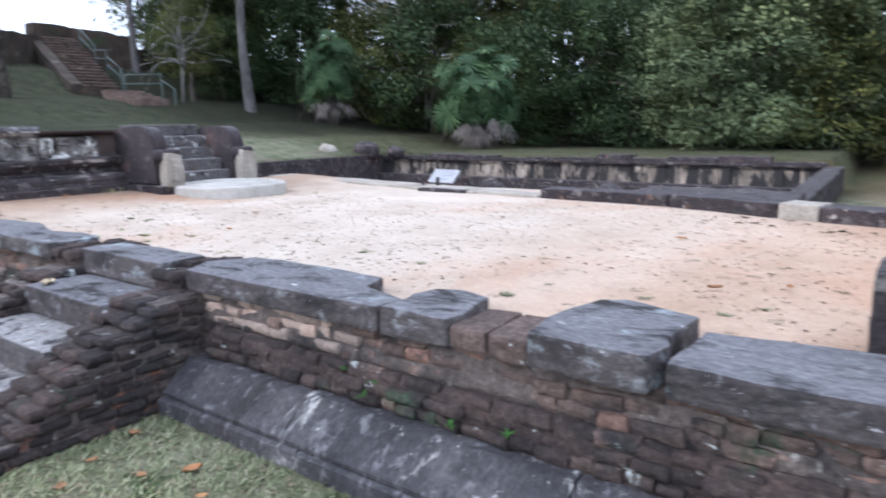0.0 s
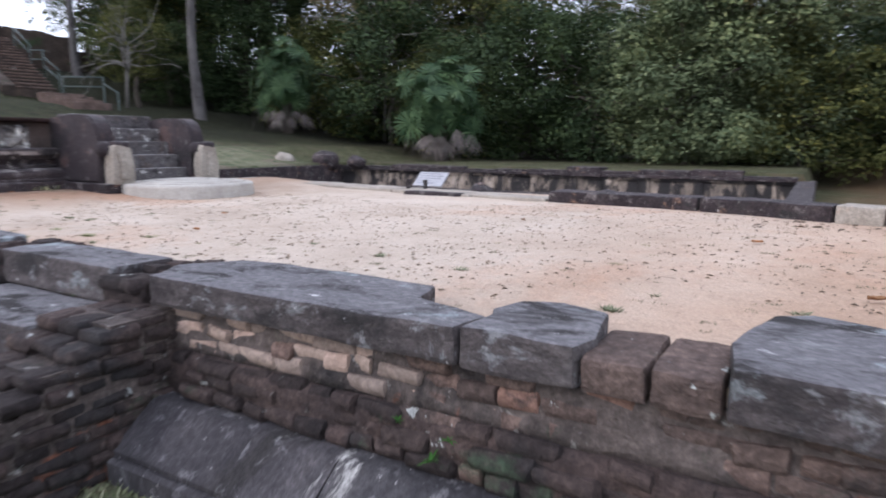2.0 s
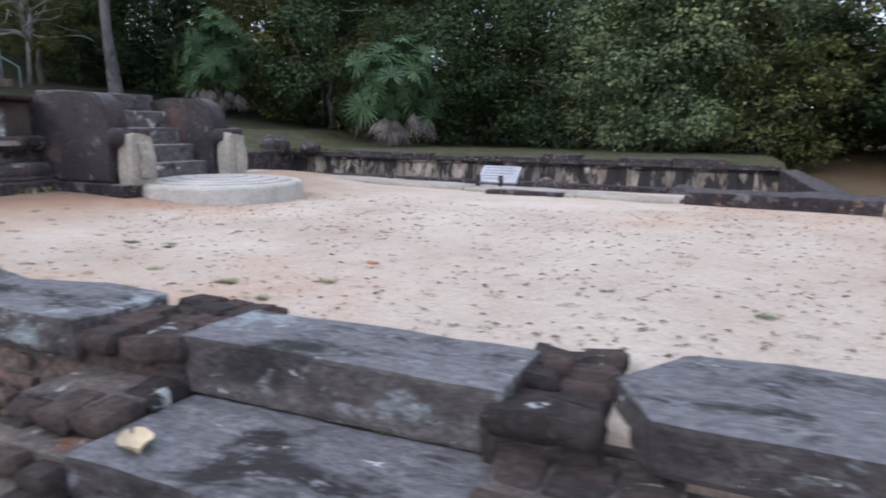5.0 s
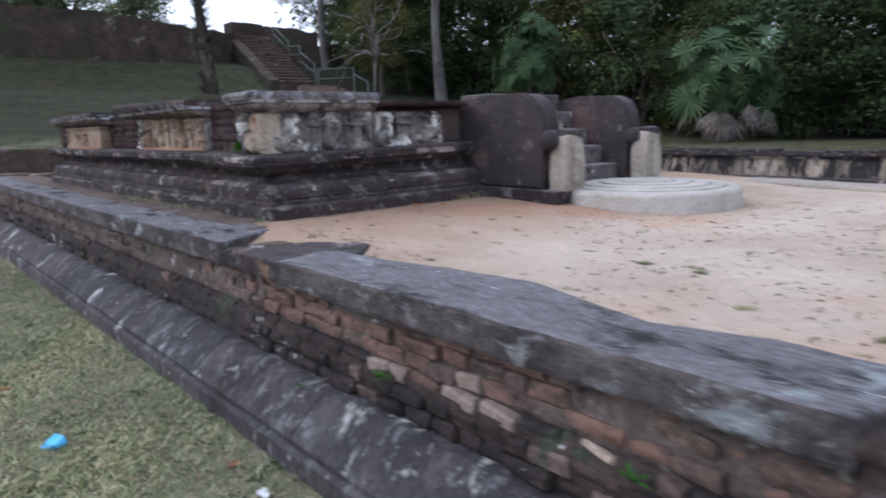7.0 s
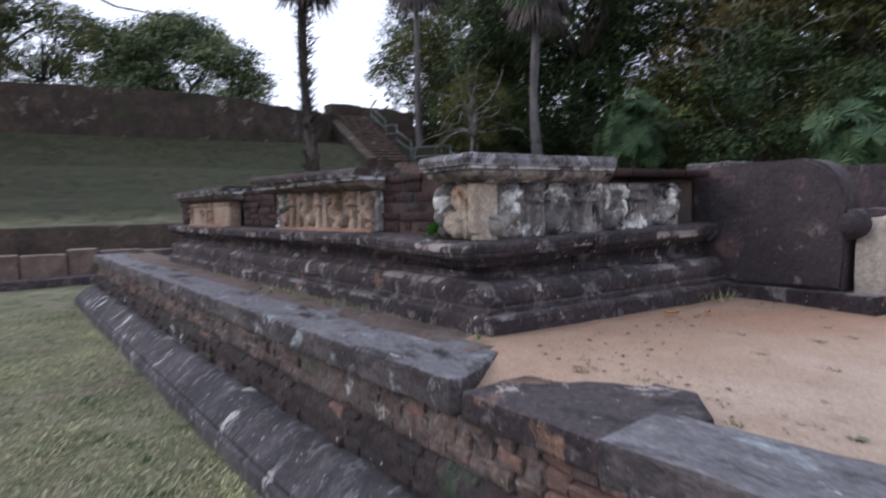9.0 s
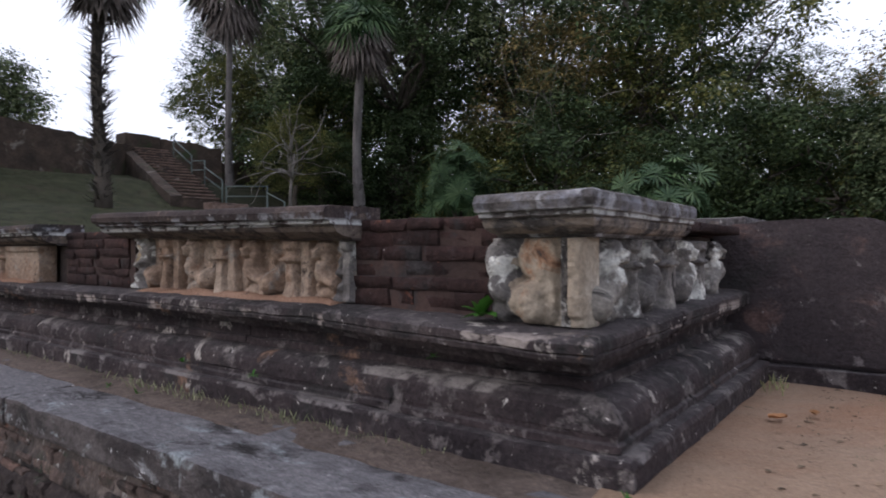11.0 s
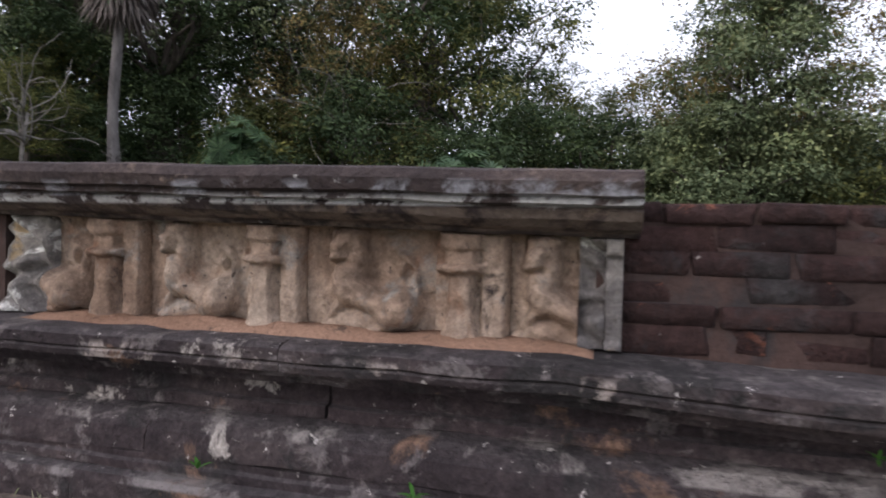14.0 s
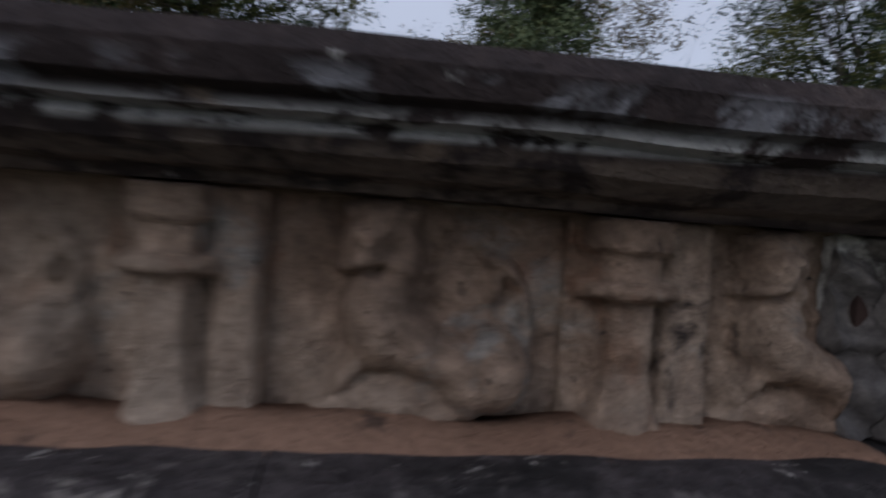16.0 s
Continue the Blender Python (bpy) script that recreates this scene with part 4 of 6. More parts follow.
def balustrade(y0, y1, seed, label):
    b = thing("balustrade", label, "balustrade", group="balustrades of the pavilion steps")
    bm = bmesh.new()
    prof = [(-8.4, 0.78), (-7.53, 0.78), (-7.52, 1.2)]
    for k in range(9):
        a = k / 8 * math.pi / 2
        prof.append((-7.74 + 0.22 * math.cos(a), 1.25 + 0.23 * math.sin(a)))
    prof += [(-8.0, 1.485), (-8.3, 1.46), (-8.4, 1.46)]
    va = [bm.verts.new((x, y0, z)) for x, z in prof]
    vb = [bm.verts.new((x, y1, z)) for x, z in prof]
    for i in range(len(prof)):
        j = (i + 1) % len(prof)
        bm.faces.new((va[i], va[j], vb[j], vb[i]))
    rims = [bm.faces.new(va[::-1]), bm.faces.new(vb)]
    bmesh.ops.bevel(bm, geom=[e for f in rims for e in f.edges], offset=0.018, segments=2, affect="EDGES", clamp_overlap=True)
    slice_up(bm, 0.07)
    wear(bm, 0.006, 5.0, seed)
    bmesh.ops.recalc_face_normals(bm, faces=bm.faces[:])
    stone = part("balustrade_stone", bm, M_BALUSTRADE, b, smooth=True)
    stone.data.set_sharp_from_angle(angle=radians(28))
    scroll = bmesh.new()
    bmesh.ops.create_cone(scroll, cap_ends=True, segments=24, radius1=0.078, radius2=0.078, depth=y1 - y0 + 0.02)
    bmesh.ops.rotate(scroll, cent=(0, 0, 0), matrix=Matrix.Rotation(math.pi / 2, 3, "X"), verts=scroll.verts[:])
    bmesh.ops.translate(scroll, vec=(-7.5, (y0 + y1) / 2, 1.13), verts=scroll.verts[:])
    bmesh.ops.bevel(scroll, geom=[e for e in scroll.edges if abs(e.verts[0].co.y - e.verts[1].co.y) < 1e-4], offset=0.02, segments=2, affect="EDGES", clamp_overlap=True)
    wear(scroll, 0.006, 8, seed)
    part("scroll", scroll, M_BALUSTRADE, stone, smooth=True)
    part("footing", block(-8.4, -7.36, y0 - 0.04, y1 + 0.03, 0.5, 0.778, bevel=0.012, step=0.1, worn=0.006, seed=seed), M_DARK, b)


balustrade(5.0, 5.19, 1, "smooth dark stone balustrade with rounded end and pale scratches")
balustrade(6.13, 6.32, 2, "smooth dark stone balustrade with rounded end, farther from the lawn")


def guardstone(y, seed):
    g = thing("guardstone", "pale upright guardstone with dark weathered carved top", "guardstone", group="guardstones beside the moonstone")
    bm = bmesh.new()
    pts = [(-0.13, 0.0), (0.13, 0.0), (0.125, 0.1), (0.115, 0.25), (0.11, 0.34), (0.085, 0.41), (0.0, 0.44), (-0.085, 0.41), (-0.11, 0.34), (-0.115, 0.25), (-0.125, 0.1)]
    a = [bm.verts.new((-7.49, y + u, 0.76 + v)) for u, v in pts]
    b = [bm.verts.new((-7.35, y + u, 0.76 + v)) for u, v in pts]
    for i in range(len(pts)):
        j = (i + 1) % len(pts)
        bm.faces.new((a[i], a[j], b[j], b[i]))
    bm.faces.new(a[::-1])
    bm.faces.new(b)
    bmesh.ops.bevel(bm, geom=bm.edges[:], offset=0.015, segments=1, affect="EDGES", clamp_overlap=True)
    slice_up(bm, 0.06)
    wear(bm, 0.008, 7.0, seed)
    bmesh.ops.recalc_face_normals(bm, faces=bm.faces[:])
    slab = part("slab", bm, M_PALESTONE, g)
    part("carved_hood", prism([(-7.5, y - 0.082), (-7.345, y - 0.08), (-7.345, y + 0.08), (-7.5, y + 0.082)], 1.13, 1.214, 0.035, 0.05, 0.01, 9, seed), M_BALUSTRADE, slab, "dark weathered top")
    part("figure", block(-7.352, -7.325, y - 0.05, y + 0.045, 0.82, 1.1, bevel=0.02, step=0.05, worn=0.014, freq=12, seed=seed), M_PALESTONE, slab)


guardstone(5.16, 3)
guardstone(6.25, 4)


def moonstone():
    bm = bmesh.new()
    rings = [(0.0, 0.812), (0.2, 0.81), (0.208, 0.786), (0.222, 0.786), (0.23, 0.806), (0.335, 0.802), (0.343, 0.776), (0.357, 0.776), (0.365, 0.797), (0.465, 0.792), (0.473, 0.766), (0.487, 0.766), (0.495, 0.787), (0.585, 0.782), (0.593, 0.758), (0.607, 0.758), (0.615, 0.776), (0.668, 0.772), (0.69, 0.764), (0.7, 0.748), (0.71, 0.6)]
    n = 40
    prev = None
    for k, (r, z) in enumerate(rings):
        row = [bm.verts.new((-7.15 + (r + 0.002) * 0.98 * math.cos(a), 5.78 + (r + 0.002) * 0.98 * math.sin(a), z)) for a in [-math.pi + math.pi * 2.0 * k / n for k in range(n + 1)]]
        if prev:
            for k in range(n):
                bm.faces.new((prev[k], row[k], row[k + 1], prev[k + 1]))
        prev = row
    wear(bm, 0.002, 6.0, 2)
    bmesh.ops.recalc_face_normals(bm, faces=bm.faces[:])
    tagged(part("moonstone", bm, M_MOON, None, "pale semicircular moonstone with worn rings at the foot of the steps"), category="moonstone")


moonstone()

# ---------------- pool ----------------
pool = thing("wall_pool", "sunken stone pool with stained moulded far wall", "wall", kind="structure")


def pool_far_wall():
    rng = random.Random(8)
    y = 19.5
    x = -16.6
    while x < -1.6:
        e = min(-1.6, x + rng.uniform(1.0, 1.6))
        part("panel", block(x + 0.005, e - 0.005, y, y + 0.5, -1.1, 0.18, bevel=0.01, step=0.3, worn=0.012, seed=x), M_POOLWALL, pool)
        part("string_course", block(x + 0.005, e - 0.005, y - 0.08, y + 0.5, 0.182, 0.25, bevel=0.012, step=0.3, worn=0.012, seed=x), M_POOLWALL, pool)
        part("top_course", block(x + 0.005, e - 0.005, y - 0.16 + rng.uniform(-0.02, 0.02), y + 0.5, 0.252, 0.34, bevel=0.015, step=0.3, worn=0.014, seed=x), M_DARK, pool)
        part("coping", block(x + 0.005, e - 0.005, y - 0.1, y + 0.55, 0.342, 0.42 + rng.uniform(-0.05, 0.1), bevel=0.02, step=0.2, worn=0.018, seed=x + 1), M_DARK, pool)
        part("pilaster", block(x + 0.1, x + 0.32, y - 0.06, y + 0.01, -0.3, 0.18, bevel=0.01, step=0.2, worn=0.01, seed=x), M_POOLWALL, pool)
        part("lower_ledge", block(x + 0.005, e - 0.005, y - 0.4, y, -1.1, -0.28, bevel=0.02, step=0.3, worn=0.012, seed=x + 2), M_DARK, pool)
        x = e


pool_far_wall()
part("left_wall", block(-16.75, -16.3, 7.9, 19.5, -1.1, 0.42, bevel=0.02, step=0.4, worn=0.02), M_DARK, pool)
part("right_wall", block(-1.6, -1.2, 11.0, 19.4, -1.1, 0.3, bevel=0.03, step=0.4, worn=0.03), M_DARK, pool)
part("inner_ledge", block(-3.4, -1.2, 9.6, 11.0, -1.1, 0.45, bevel=0.03, step=0.4, worn=0.03), M_DARK, pool)
part("pool_floor", block(-16.3, -1.6, 7.9, 19.1, -1.15, -1.05, bevel=0, step=0.8, worn=0.01), M_DARK, pool)


def kerb(x0, y0, x1, y1, wide, z0, z1, material, label, seed):
    d = Vector((x1 - x0, y1 - y0)).normalized()
    n = Vector((-d.y, d.x)) * wide
    bm = prism([(x0, y0), (x1, y1), (x1 + n.x, y1 + n.y), (x0 + n.x, y0 + n.y)], z0, z1, 0.015, 0.12, 0.008, 4.0, seed)
    return tagged(part("kerb_stone", bm, material, None, label), category="kerb stone", group="kerb of the pool")


_pale, _dk = "pale flat kerb slab at the edge of the pool", "dark raised kerb stone between the sand and the pool"
for _q in range(4):
    _x = -8.9 + _q * 1.14
    kerb(_x, 7.86 - _q * 0.185, _x + 1.13, 7.675 - _q * 0.185, 0.45, 0.3, 0.662, M_PALESTONE, _pale, 70 + _q)
kerb(-4.5, 7.2, -3.45, 7.08, 0.35, 0.3, 0.66, M_PALESTONE, "white flat threshold slab on the sand by the pool", 75)
kerb(-5.2, 7.15, -4.45, 7.1, 0.12, 0.4, 0.67, M_DARK, _dk, 76)
kerb(-3.42, 7.08, -2.02, 7.0, 0.32, 0.3, 0.74, M_DARK, _dk, 77)
kerb(-2.0, 7.0, -1.02, 6.66, 0.32, 0.3, 0.75, M_DARK, _dk, 78)
kerb(-1.0, 6.64, -0.7, 6.57, 0.34, 0.3, 0.76, M_PALESTONE, "short pale kerb stone between dark ones", 79)
kerb(-0.68, 6.56, 0.9, 6.2, 0.34, 0.3, 0.75, M_DARK, _dk, 80)
kerb(0.92, 6.2, 2.6, 5.9, 0.34, 0.3, 0.74, M_DARK, _dk, 81)
part("back_of_kerb", block(-16.3, -1.2, 7.75, 8.1, -1.1, 0.4, bevel=0.01, step=0, worn=0), M_DARK, pool)


def boulder(x, y, z, r, seed, label, material=None):
    bm = bmesh.new()
    bmesh.ops.create_icosphere(bm, subdivisions=3, radius=1.0)
    for v in bm.verts:
        v.co = Vector((v.co.x * r[0], v.co.y * r[1], v.co.z * r[2]))
    wear(bm, min(r) * 0.22, 1.6 / max(r), seed)
    ob = part("boulder", bm, material or M_DARK, None, label, True)
    ob.location = (x, y, z)
    return tagged(ob, category="stone", group="loose stones of the pool")


boulder(-4.94, 8.6, 0.48, (0.2, 0.18, 0.2), 1, "dark rounded stone on the pool's edge")
boulder(-3.5, 9.4, 0.42, (0.22, 0.2, 0.18), 2, "dark rounded stone on the pool's edge")


def info_sign():
    s = thing("information_sign", "small faded grey information panel tilted on short posts", "sign")
    bm = block(-5.52, -5.09, -0.012, 0.012, -0.12, 0.12, bevel=0.004, step=0, worn=0)
    p = part("panel", bm, M_SIGN, s)
    p.location, p.rotation_euler = (0, 7.52, 0.755), (radians(-48), 0, radians(-4))
    for k in range(5):
        part("writing", block(-5.48, -5.48 + (0.3, 0.34, 0.33, 0.2, 0.28)[k], -0.016, -0.0125, 0.085 - 0.04 * k, 0.093 - 0.04 * k, bevel=0, step=0, worn=0), M_PRINT, p)
    for x in (-5.42, -5.18):
        part("post", block(x - 0.02, x + 0.02, 7.56, 7.6, 0.55, 0.77, bevel=0.004, step=0, worn=0), M_DARK, s)


info_sign()

# ---------------- hill ----------------
rampart = thing("wall_rampart", "long dark mossy brick rampart along the top of the slope", "wall", kind="structure")


def rampart_run(pts, thick, seed):
    rng = random.Random(seed)
    for (xa, ya, za, ta), (xb, yb, zb, tb) in zip(pts, pts[1:]):
        bm = bmesh.new()
        n = 24
        rows = []
        for k in range(n + 1):
            f = k / n
            x, y, z, t = xa + (xb - xa) * f, ya + (yb - ya) * f, za + (zb - za) * f, ta + (tb - ta) * f
            t += 0.16 * noise.noise((y * 0.9, seed, 0)) + 0.08 * noise.noise((y * 3.1, seed, 2))
            rows.append([bm.verts.new(c) for c in ((x, y, z - 0.6), (x - 0.06, y, (z + t) / 2), (x - 0.15, y, t), (x - thick, y, t), (x - thick, y, z - 0.6))])
        for ra, rb in zip(rows, rows[1:]):
            for i in range(4):
                bm.faces.new((ra[i], rb[i], rb[i + 1], ra[i + 1]))
        bm.faces.new(rows[0])
        bm.faces.new(rows[-1][::-1])
        bmesh.ops.recalc_face_normals(bm, faces=bm.faces[:])
        part("wall_run", bm, M_RAMPART, rampart)


rampart_run([(-36.3, -43.18, 5.58, 6.57), (-36.3, 3.68, 5.01, 6.67), (-36.3, 10.21, 4.59, 6.75), (-37.16, 14.47, 4.16, 6.5), (-39.99, 18.16, 4.16, 6.86)], 1.2, 1)
rampart_run([(-40.99, 20.01, 3.73, 7.6), (-39.71, 23.28, 3.45, 7.29)], 1.0, 2)
rampart_run([(-39.71, 23.28, 3.45, 6.43), (-41.98, 29.24, 3.17, 7.29), (-40.56, 31.94, 3.17, 6.86), (-39.85, 37.76, 3.17, 6.57)], 1.0, 3)
lawn_wall = thing("wall_lawn", "low old brick wall with stone footing at the lawn's end", "wall", kind="structure")
part("wall_run", block(-20.6, -20.1, -25, 8.2, -0.1, 1.08, bevel=0.03, step=0.5, worn=0.03), M_RAMPART, lawn_wall)
_rng = random.Random(4)
_y = -14.0
while _y < 8:
    _e = _y + _rng.uniform(0.5, 0.95)
    part("footing_stone", block(-20.1, -19.75 + _rng.uniform(-0.05, 0.05), _y + 0.01, _e - 0.01, -0.1, 0.62 + _rng.uniform(-0.06, 0.05), bevel=0.03, step=0.25, worn=0.015, seed=_y), M_STEP, lawn_wall)
    _y = _e
part("footing_step", block(-19.8, -19.3, -25, 8.2, -0.1, 0.16, bevel=0.03, step=0.4, worn=0.02), M_DARK, lawn_wall)


def hill_stair():
    s = thing("hill_stairs", "worn red brick stairs climbing to the rampart", "stairs")
    top, bottom, n = Vector((-40.34, 19.19, 6.76)), Vector((-32.89, 17.53, 3.52)), 17
    d = Vector((bottom.x - top.x, bottom.y - top.y)).normalized()
    nrm = Vector((-d.y, d.x))
    for k in range(n):
        a = top.lerp(bottom, k / n)
        b = top.lerp(bottom, (k + 1) / n)
        q = [(a.x - nrm.x * 0.85, a.y - nrm.y * 0.85), (b.x - nrm.x * 0.85, b.y - nrm.y * 0.85), (b.x + nrm.x * 0.85, b.y + nrm.y * 0.85), (a.x + nrm.x * 0.85, a.y + nrm.y * 0.85)]
        # darker stone below, paler tread above: the lit look of the steps is in their colours
        part("step", prism(q, a.z - 2.6, a.z - 0.06, 0.02, 0.4, 0.02, 2.0, k), M_RAMPART, s)
        q = [(p[0] + d.x * o, p[1] + d.y * o) for p, o in zip(q, (-0.02, 0.05, 0.05, -0.02))]
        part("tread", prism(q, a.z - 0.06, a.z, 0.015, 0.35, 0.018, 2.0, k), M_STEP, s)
    for k in range(4):
        x = -31.90 + 0.7 * k
        part("step", block(x - 0.35, x + 0.35, 17.26, 19.06, 1.8, 3.42 - 0.16 * k, bevel=0.02, step=0.3, worn=0.02, seed=30 + k), M_STEP, s)
    bm = bmesh.new()
    vs = []
    for p in (top - Vector((d.x, d.y, 0)) * 0.6, bottom + Vector((d.x, d.y, 0)) * 0.2):
        for w in (-1.35, -0.85):
            for z in (2.0, p.z + 0.18):
                vs.append(bm.verts.new((p.x + nrm.x * w, p.y + nrm.y * w, z)))
    for f in ((0, 1, 3, 2), (4, 6, 7, 5), (0, 4, 5, 1), (2, 3, 7, 6), (1, 5, 7, 3), (0, 2, 6, 4)):
        bm.faces.new([vs[i] for i in f])
    slice_up(bm, 0.4)
    wear(bm, 0.06, 1.5, 3)
    bmesh.ops.recalc_face_normals(bm, faces=bm.faces[:])
    part("cheek_wall", bm, M_RAMPART, s)
    part("landing_wall", block(-41.84, -40.85, 18.16, 20.15, 2.5, 7.60, bevel=0.06, step=0.4, worn=0.04), M_RAMPART, s)


hill_stair()


def pipe(pts, r, material, name="pipe", parent=None, sides=8):
    bm = bmesh.new()
    pts = [Vector(p) for p in pts]
    rows = []
    for i, p in enumerate(pts):
        d = (pts[min(i + 1, len(pts) - 1)] - pts[max(i - 1, 0)]).normalized()
        u = d.orthogonal().normalized()
        w = d.cross(u)
        rr = r[i] if isinstance(r, (list, tuple)) else r
        rows.append([bm.verts.new(p + (u * math.cos(2 * math.pi * k / sides) + w * math.sin(2 * math.pi * k / sides)) * rr) for k in range(sides)])
    for a, b in zip(rows, rows[1:]):
        # match ring starts to avoid twist
        off = min(range(sides), key=lambda s: (a[0].co - b[s].co).length)
        b[:] = b[off:] + b[:off]
        for k in range(sides):
            bm.faces.new((a[k], a[(k + 1) % sides], b[(k + 1) % sides], b[k]))
    bm.faces.new(rows[0][::-1])
    bm.faces.new(rows[-1])
    bmesh.ops.recalc_face_normals(bm, faces=bm.faces[:])
    return part(name, bm, material, parent, smooth=True)


def rails():
    r = thing("handrail", "grey-green metal handrail beside the hill stairs", "railing")
    for run in ([(-39.31, 20.01, 7.29), (-36.45, 19.3, 6.09)], [(-36.45, 19.3, 5.81), (-35.54, 19.44, 5.77)], [(-35.54, 19.44, 5.44), (-33.36, 18.95, 4.62)], [(-32.72, 18.73, 4.27), (-31.08, 19.73, 4.25)], [(-31.06, 19.73, 3.95), (-29.53, 19.44, 3.45)]):
        a, b = Vector(run[0]), Vector(run[1])
        pipe([a, b], 0.03, M_RAIL, "rail", r)
        if run[0][0] != -31.06:
            pipe([a - Vector((0, 0, 0.45)), b - Vector((0, 0, 0.45))], 0.026, M_RAIL, "rail", r)
        for p in (a, b):
            pipe([p - Vector((0, 0, 1.6)), p + Vector((0, 0, 0.03))], 0.032, M_RAIL, "post", r)


rails()

# ---------------- trees ----------------
def leaf_cloud(name, centres, radii, count, size, seed, material, droop=0.3, shell=0.55):
    """Many small pointed leaves on sprays; the sprays gather in lumps and leave gaps between them."""
    g = np.random.default_rng(seed)
    centres, radii = np.array(centres, float), np.array(radii, float)
    wts = (radii.prod(1)) ** (2 / 3)
    per = 22
    sprays = max(1, count // per)
    which = g.choice(len(centres), sprays, p=wts / wts.sum())
    d = g.normal(size=(sprays, 3))
    d[:, 2] += 0.15
    d /= np.linalg.norm(d, axis=1, keepdims=True)
    rad = shell + (1 - shell) * g.random(sprays) ** 0.6
    rad *= 1 + 0.22 * np.sin(d[:, 0] * 7 + which) * np.cos(d[:, 1] * 6 + which * 2) + 0.08 * g.normal(size=sprays)
    hub = centres[which] + d * radii[which] * rad[:, None]
    count = sprays * per
    hub, d = np.repeat(hub, per, 0), np.repeat(d, per, 0)
    reach = size * 1.5 * np.repeat(g.uniform(0.6, 1.4, sprays), per)[:, None]
    p = hub + g.normal(size=(count, 3)) * np.array([1.0, 1.0, 0.55]) * reach
    n = d * 0.5 + np.array([0, 0, 0.75]) + g.normal(size=(count, 3)) * 0.42
    a = d + g.normal(size=(count, 3)) * 0.7
    a[:, 2] -= droop
    a -= n * ((a * n).sum(1) / (n * n).sum(1))[:, None]
    a /= np.linalg.norm(a, axis=1, keepdims=True) + 1e-9
    s = np.cross(a, n)
    s /= np.linalg.norm(s, axis=1, keepdims=True) + 1e-9
    ln = size * g.uniform(0.6, 1.3, count)[:, None]
    quad = np.stack([p - a * ln * 0.5, p + s * ln * 0.26 - a * ln * 0.05, p + a * ln * 0.5, p - s * ln * 0.26 - a * ln * 0.05], 1)
    return card_mesh(name, quad.reshape(-1, 3), count, material)


def card_mesh(name, verts, count, material):
    me = bpy.data.meshes.new(name)
    me.vertices.add(count * 4)
    me.vertices.foreach_set("co", verts.astype(np.float32).ravel())
    me.loops.add(count * 4)
    me.loops.foreach_set("vertex_index", np.arange(count * 4, dtype=np.int32))
    me.polygons.add(count)
    me.polygons.foreach_set("loop_start", np.arange(count, dtype=np.int32) * 4)
    me.polygons.foreach_set("loop_total", np.full(count, 4, dtype=np.int32))
    me.update(calc_edges=True)
    me.materials.append(material)
    return me


def limb(p, q, ra, rb, bend, rng, n=5):
    p, q = Vector(p), Vector(q)
    pts, rs = [], []
    for k in range(n + 1):
        f = k / n
        v = p.lerp(q, f) + Vector((rng.uniform(-1, 1), rng.uniform(-1, 1), rng.uniform(-0.4, 0.4))) * bend * math.sin(f * math.pi)
        pts.append(v)
        rs.append(ra + (rb - ra) * f)
    return pts, rs


def tree(name, seed, height, spread, trunk_r, material, label, leaves=9000, leaf=0.24, bark=None, low=0.3, lumps=26):
    """A broad-leaved tree at the origin: trunk, limbs and a ragged crown."""
    rng = random.Random(seed)
    t = thing(name, label, "tree")
    fork = Vector((rng.uniform(-0.4, 0.4), rng.uniform(-0.4, 0.4), height * rng.uniform(0.32, 0.42)))
    pts, rs = limb((0, 0, -0.5), fork, trunk_r * 1.3, trunk_r * 0.75, 0.25, rng)
    trunk = pipe(pts, rs, bark or M_BARK_DARK, "trunk", t)
    centres, radii = [], []
    for k in range(lumps):
        a = k * 2.4 + rng.uniform(-0.4, 0.4)
        f = (k + 0.5) / lumps
        z = height * (low + (0.97 - low) * f)
        r = spread * (math.sin(math.pi * (0.16 + 0.8 * f)) ** 0.7) * rng.uniform(0.45, 0.95)
        c = Vector((math.cos(a) * r, math.sin(a) * r, z))
        centres.append(c)
        s = spread * rng.uniform(0.2, 0.38)
        radii.append((s, s, s * rng.uniform(0.38, 0.65)))
        if k % 2 == 0:
            lp, lr = limb(fork, c, trunk_r * 0.45, 0.03, 0.5, rng)
            pipe(lp, lr, bark or M_BARK_DARK, "limb", trunk, 6)
    part("crown", leaf_cloud("crown", centres, radii, leaves, leaf, seed, material), None, t)
    return t


def set_at(t, x, y, z, s=1.0, rz=0.0):
    t.matrix_basis = pose(x, y, z, 0, 0, rz) @ Matrix.Scale(s, 4)


def fan_leaf_quads(g, base, out, side, length, spread, fingers, droop):
    """Folded fan blade: pointed fingers that part towards their tips."""
    nrm = np.cross(out, side)
    quads = []
    for k in range(fingers):
        a = (k / (fingers - 1) - 0.5) * spread
        d = out * math.cos(a) + side * math.sin(a)
        w = (side * math.cos(a) - out * math.sin(a)) * length * 0.54 * math.tan(spread / fingers * 0.42)
        mid = base + d * length * 0.54 + nrm * (0.04 if k % 2 else -0.04) * length
        tip = base + d * length * (0.86 + 0.14 * math.cos(a)) + np.array([0, 0, -droop * length * g.uniform(0.4, 1.2)])
        quads.append([base, mid + w, tip, mid - w])
    return quads


def unit(v):
    return v / (np.linalg.norm(v) + 1e-9)


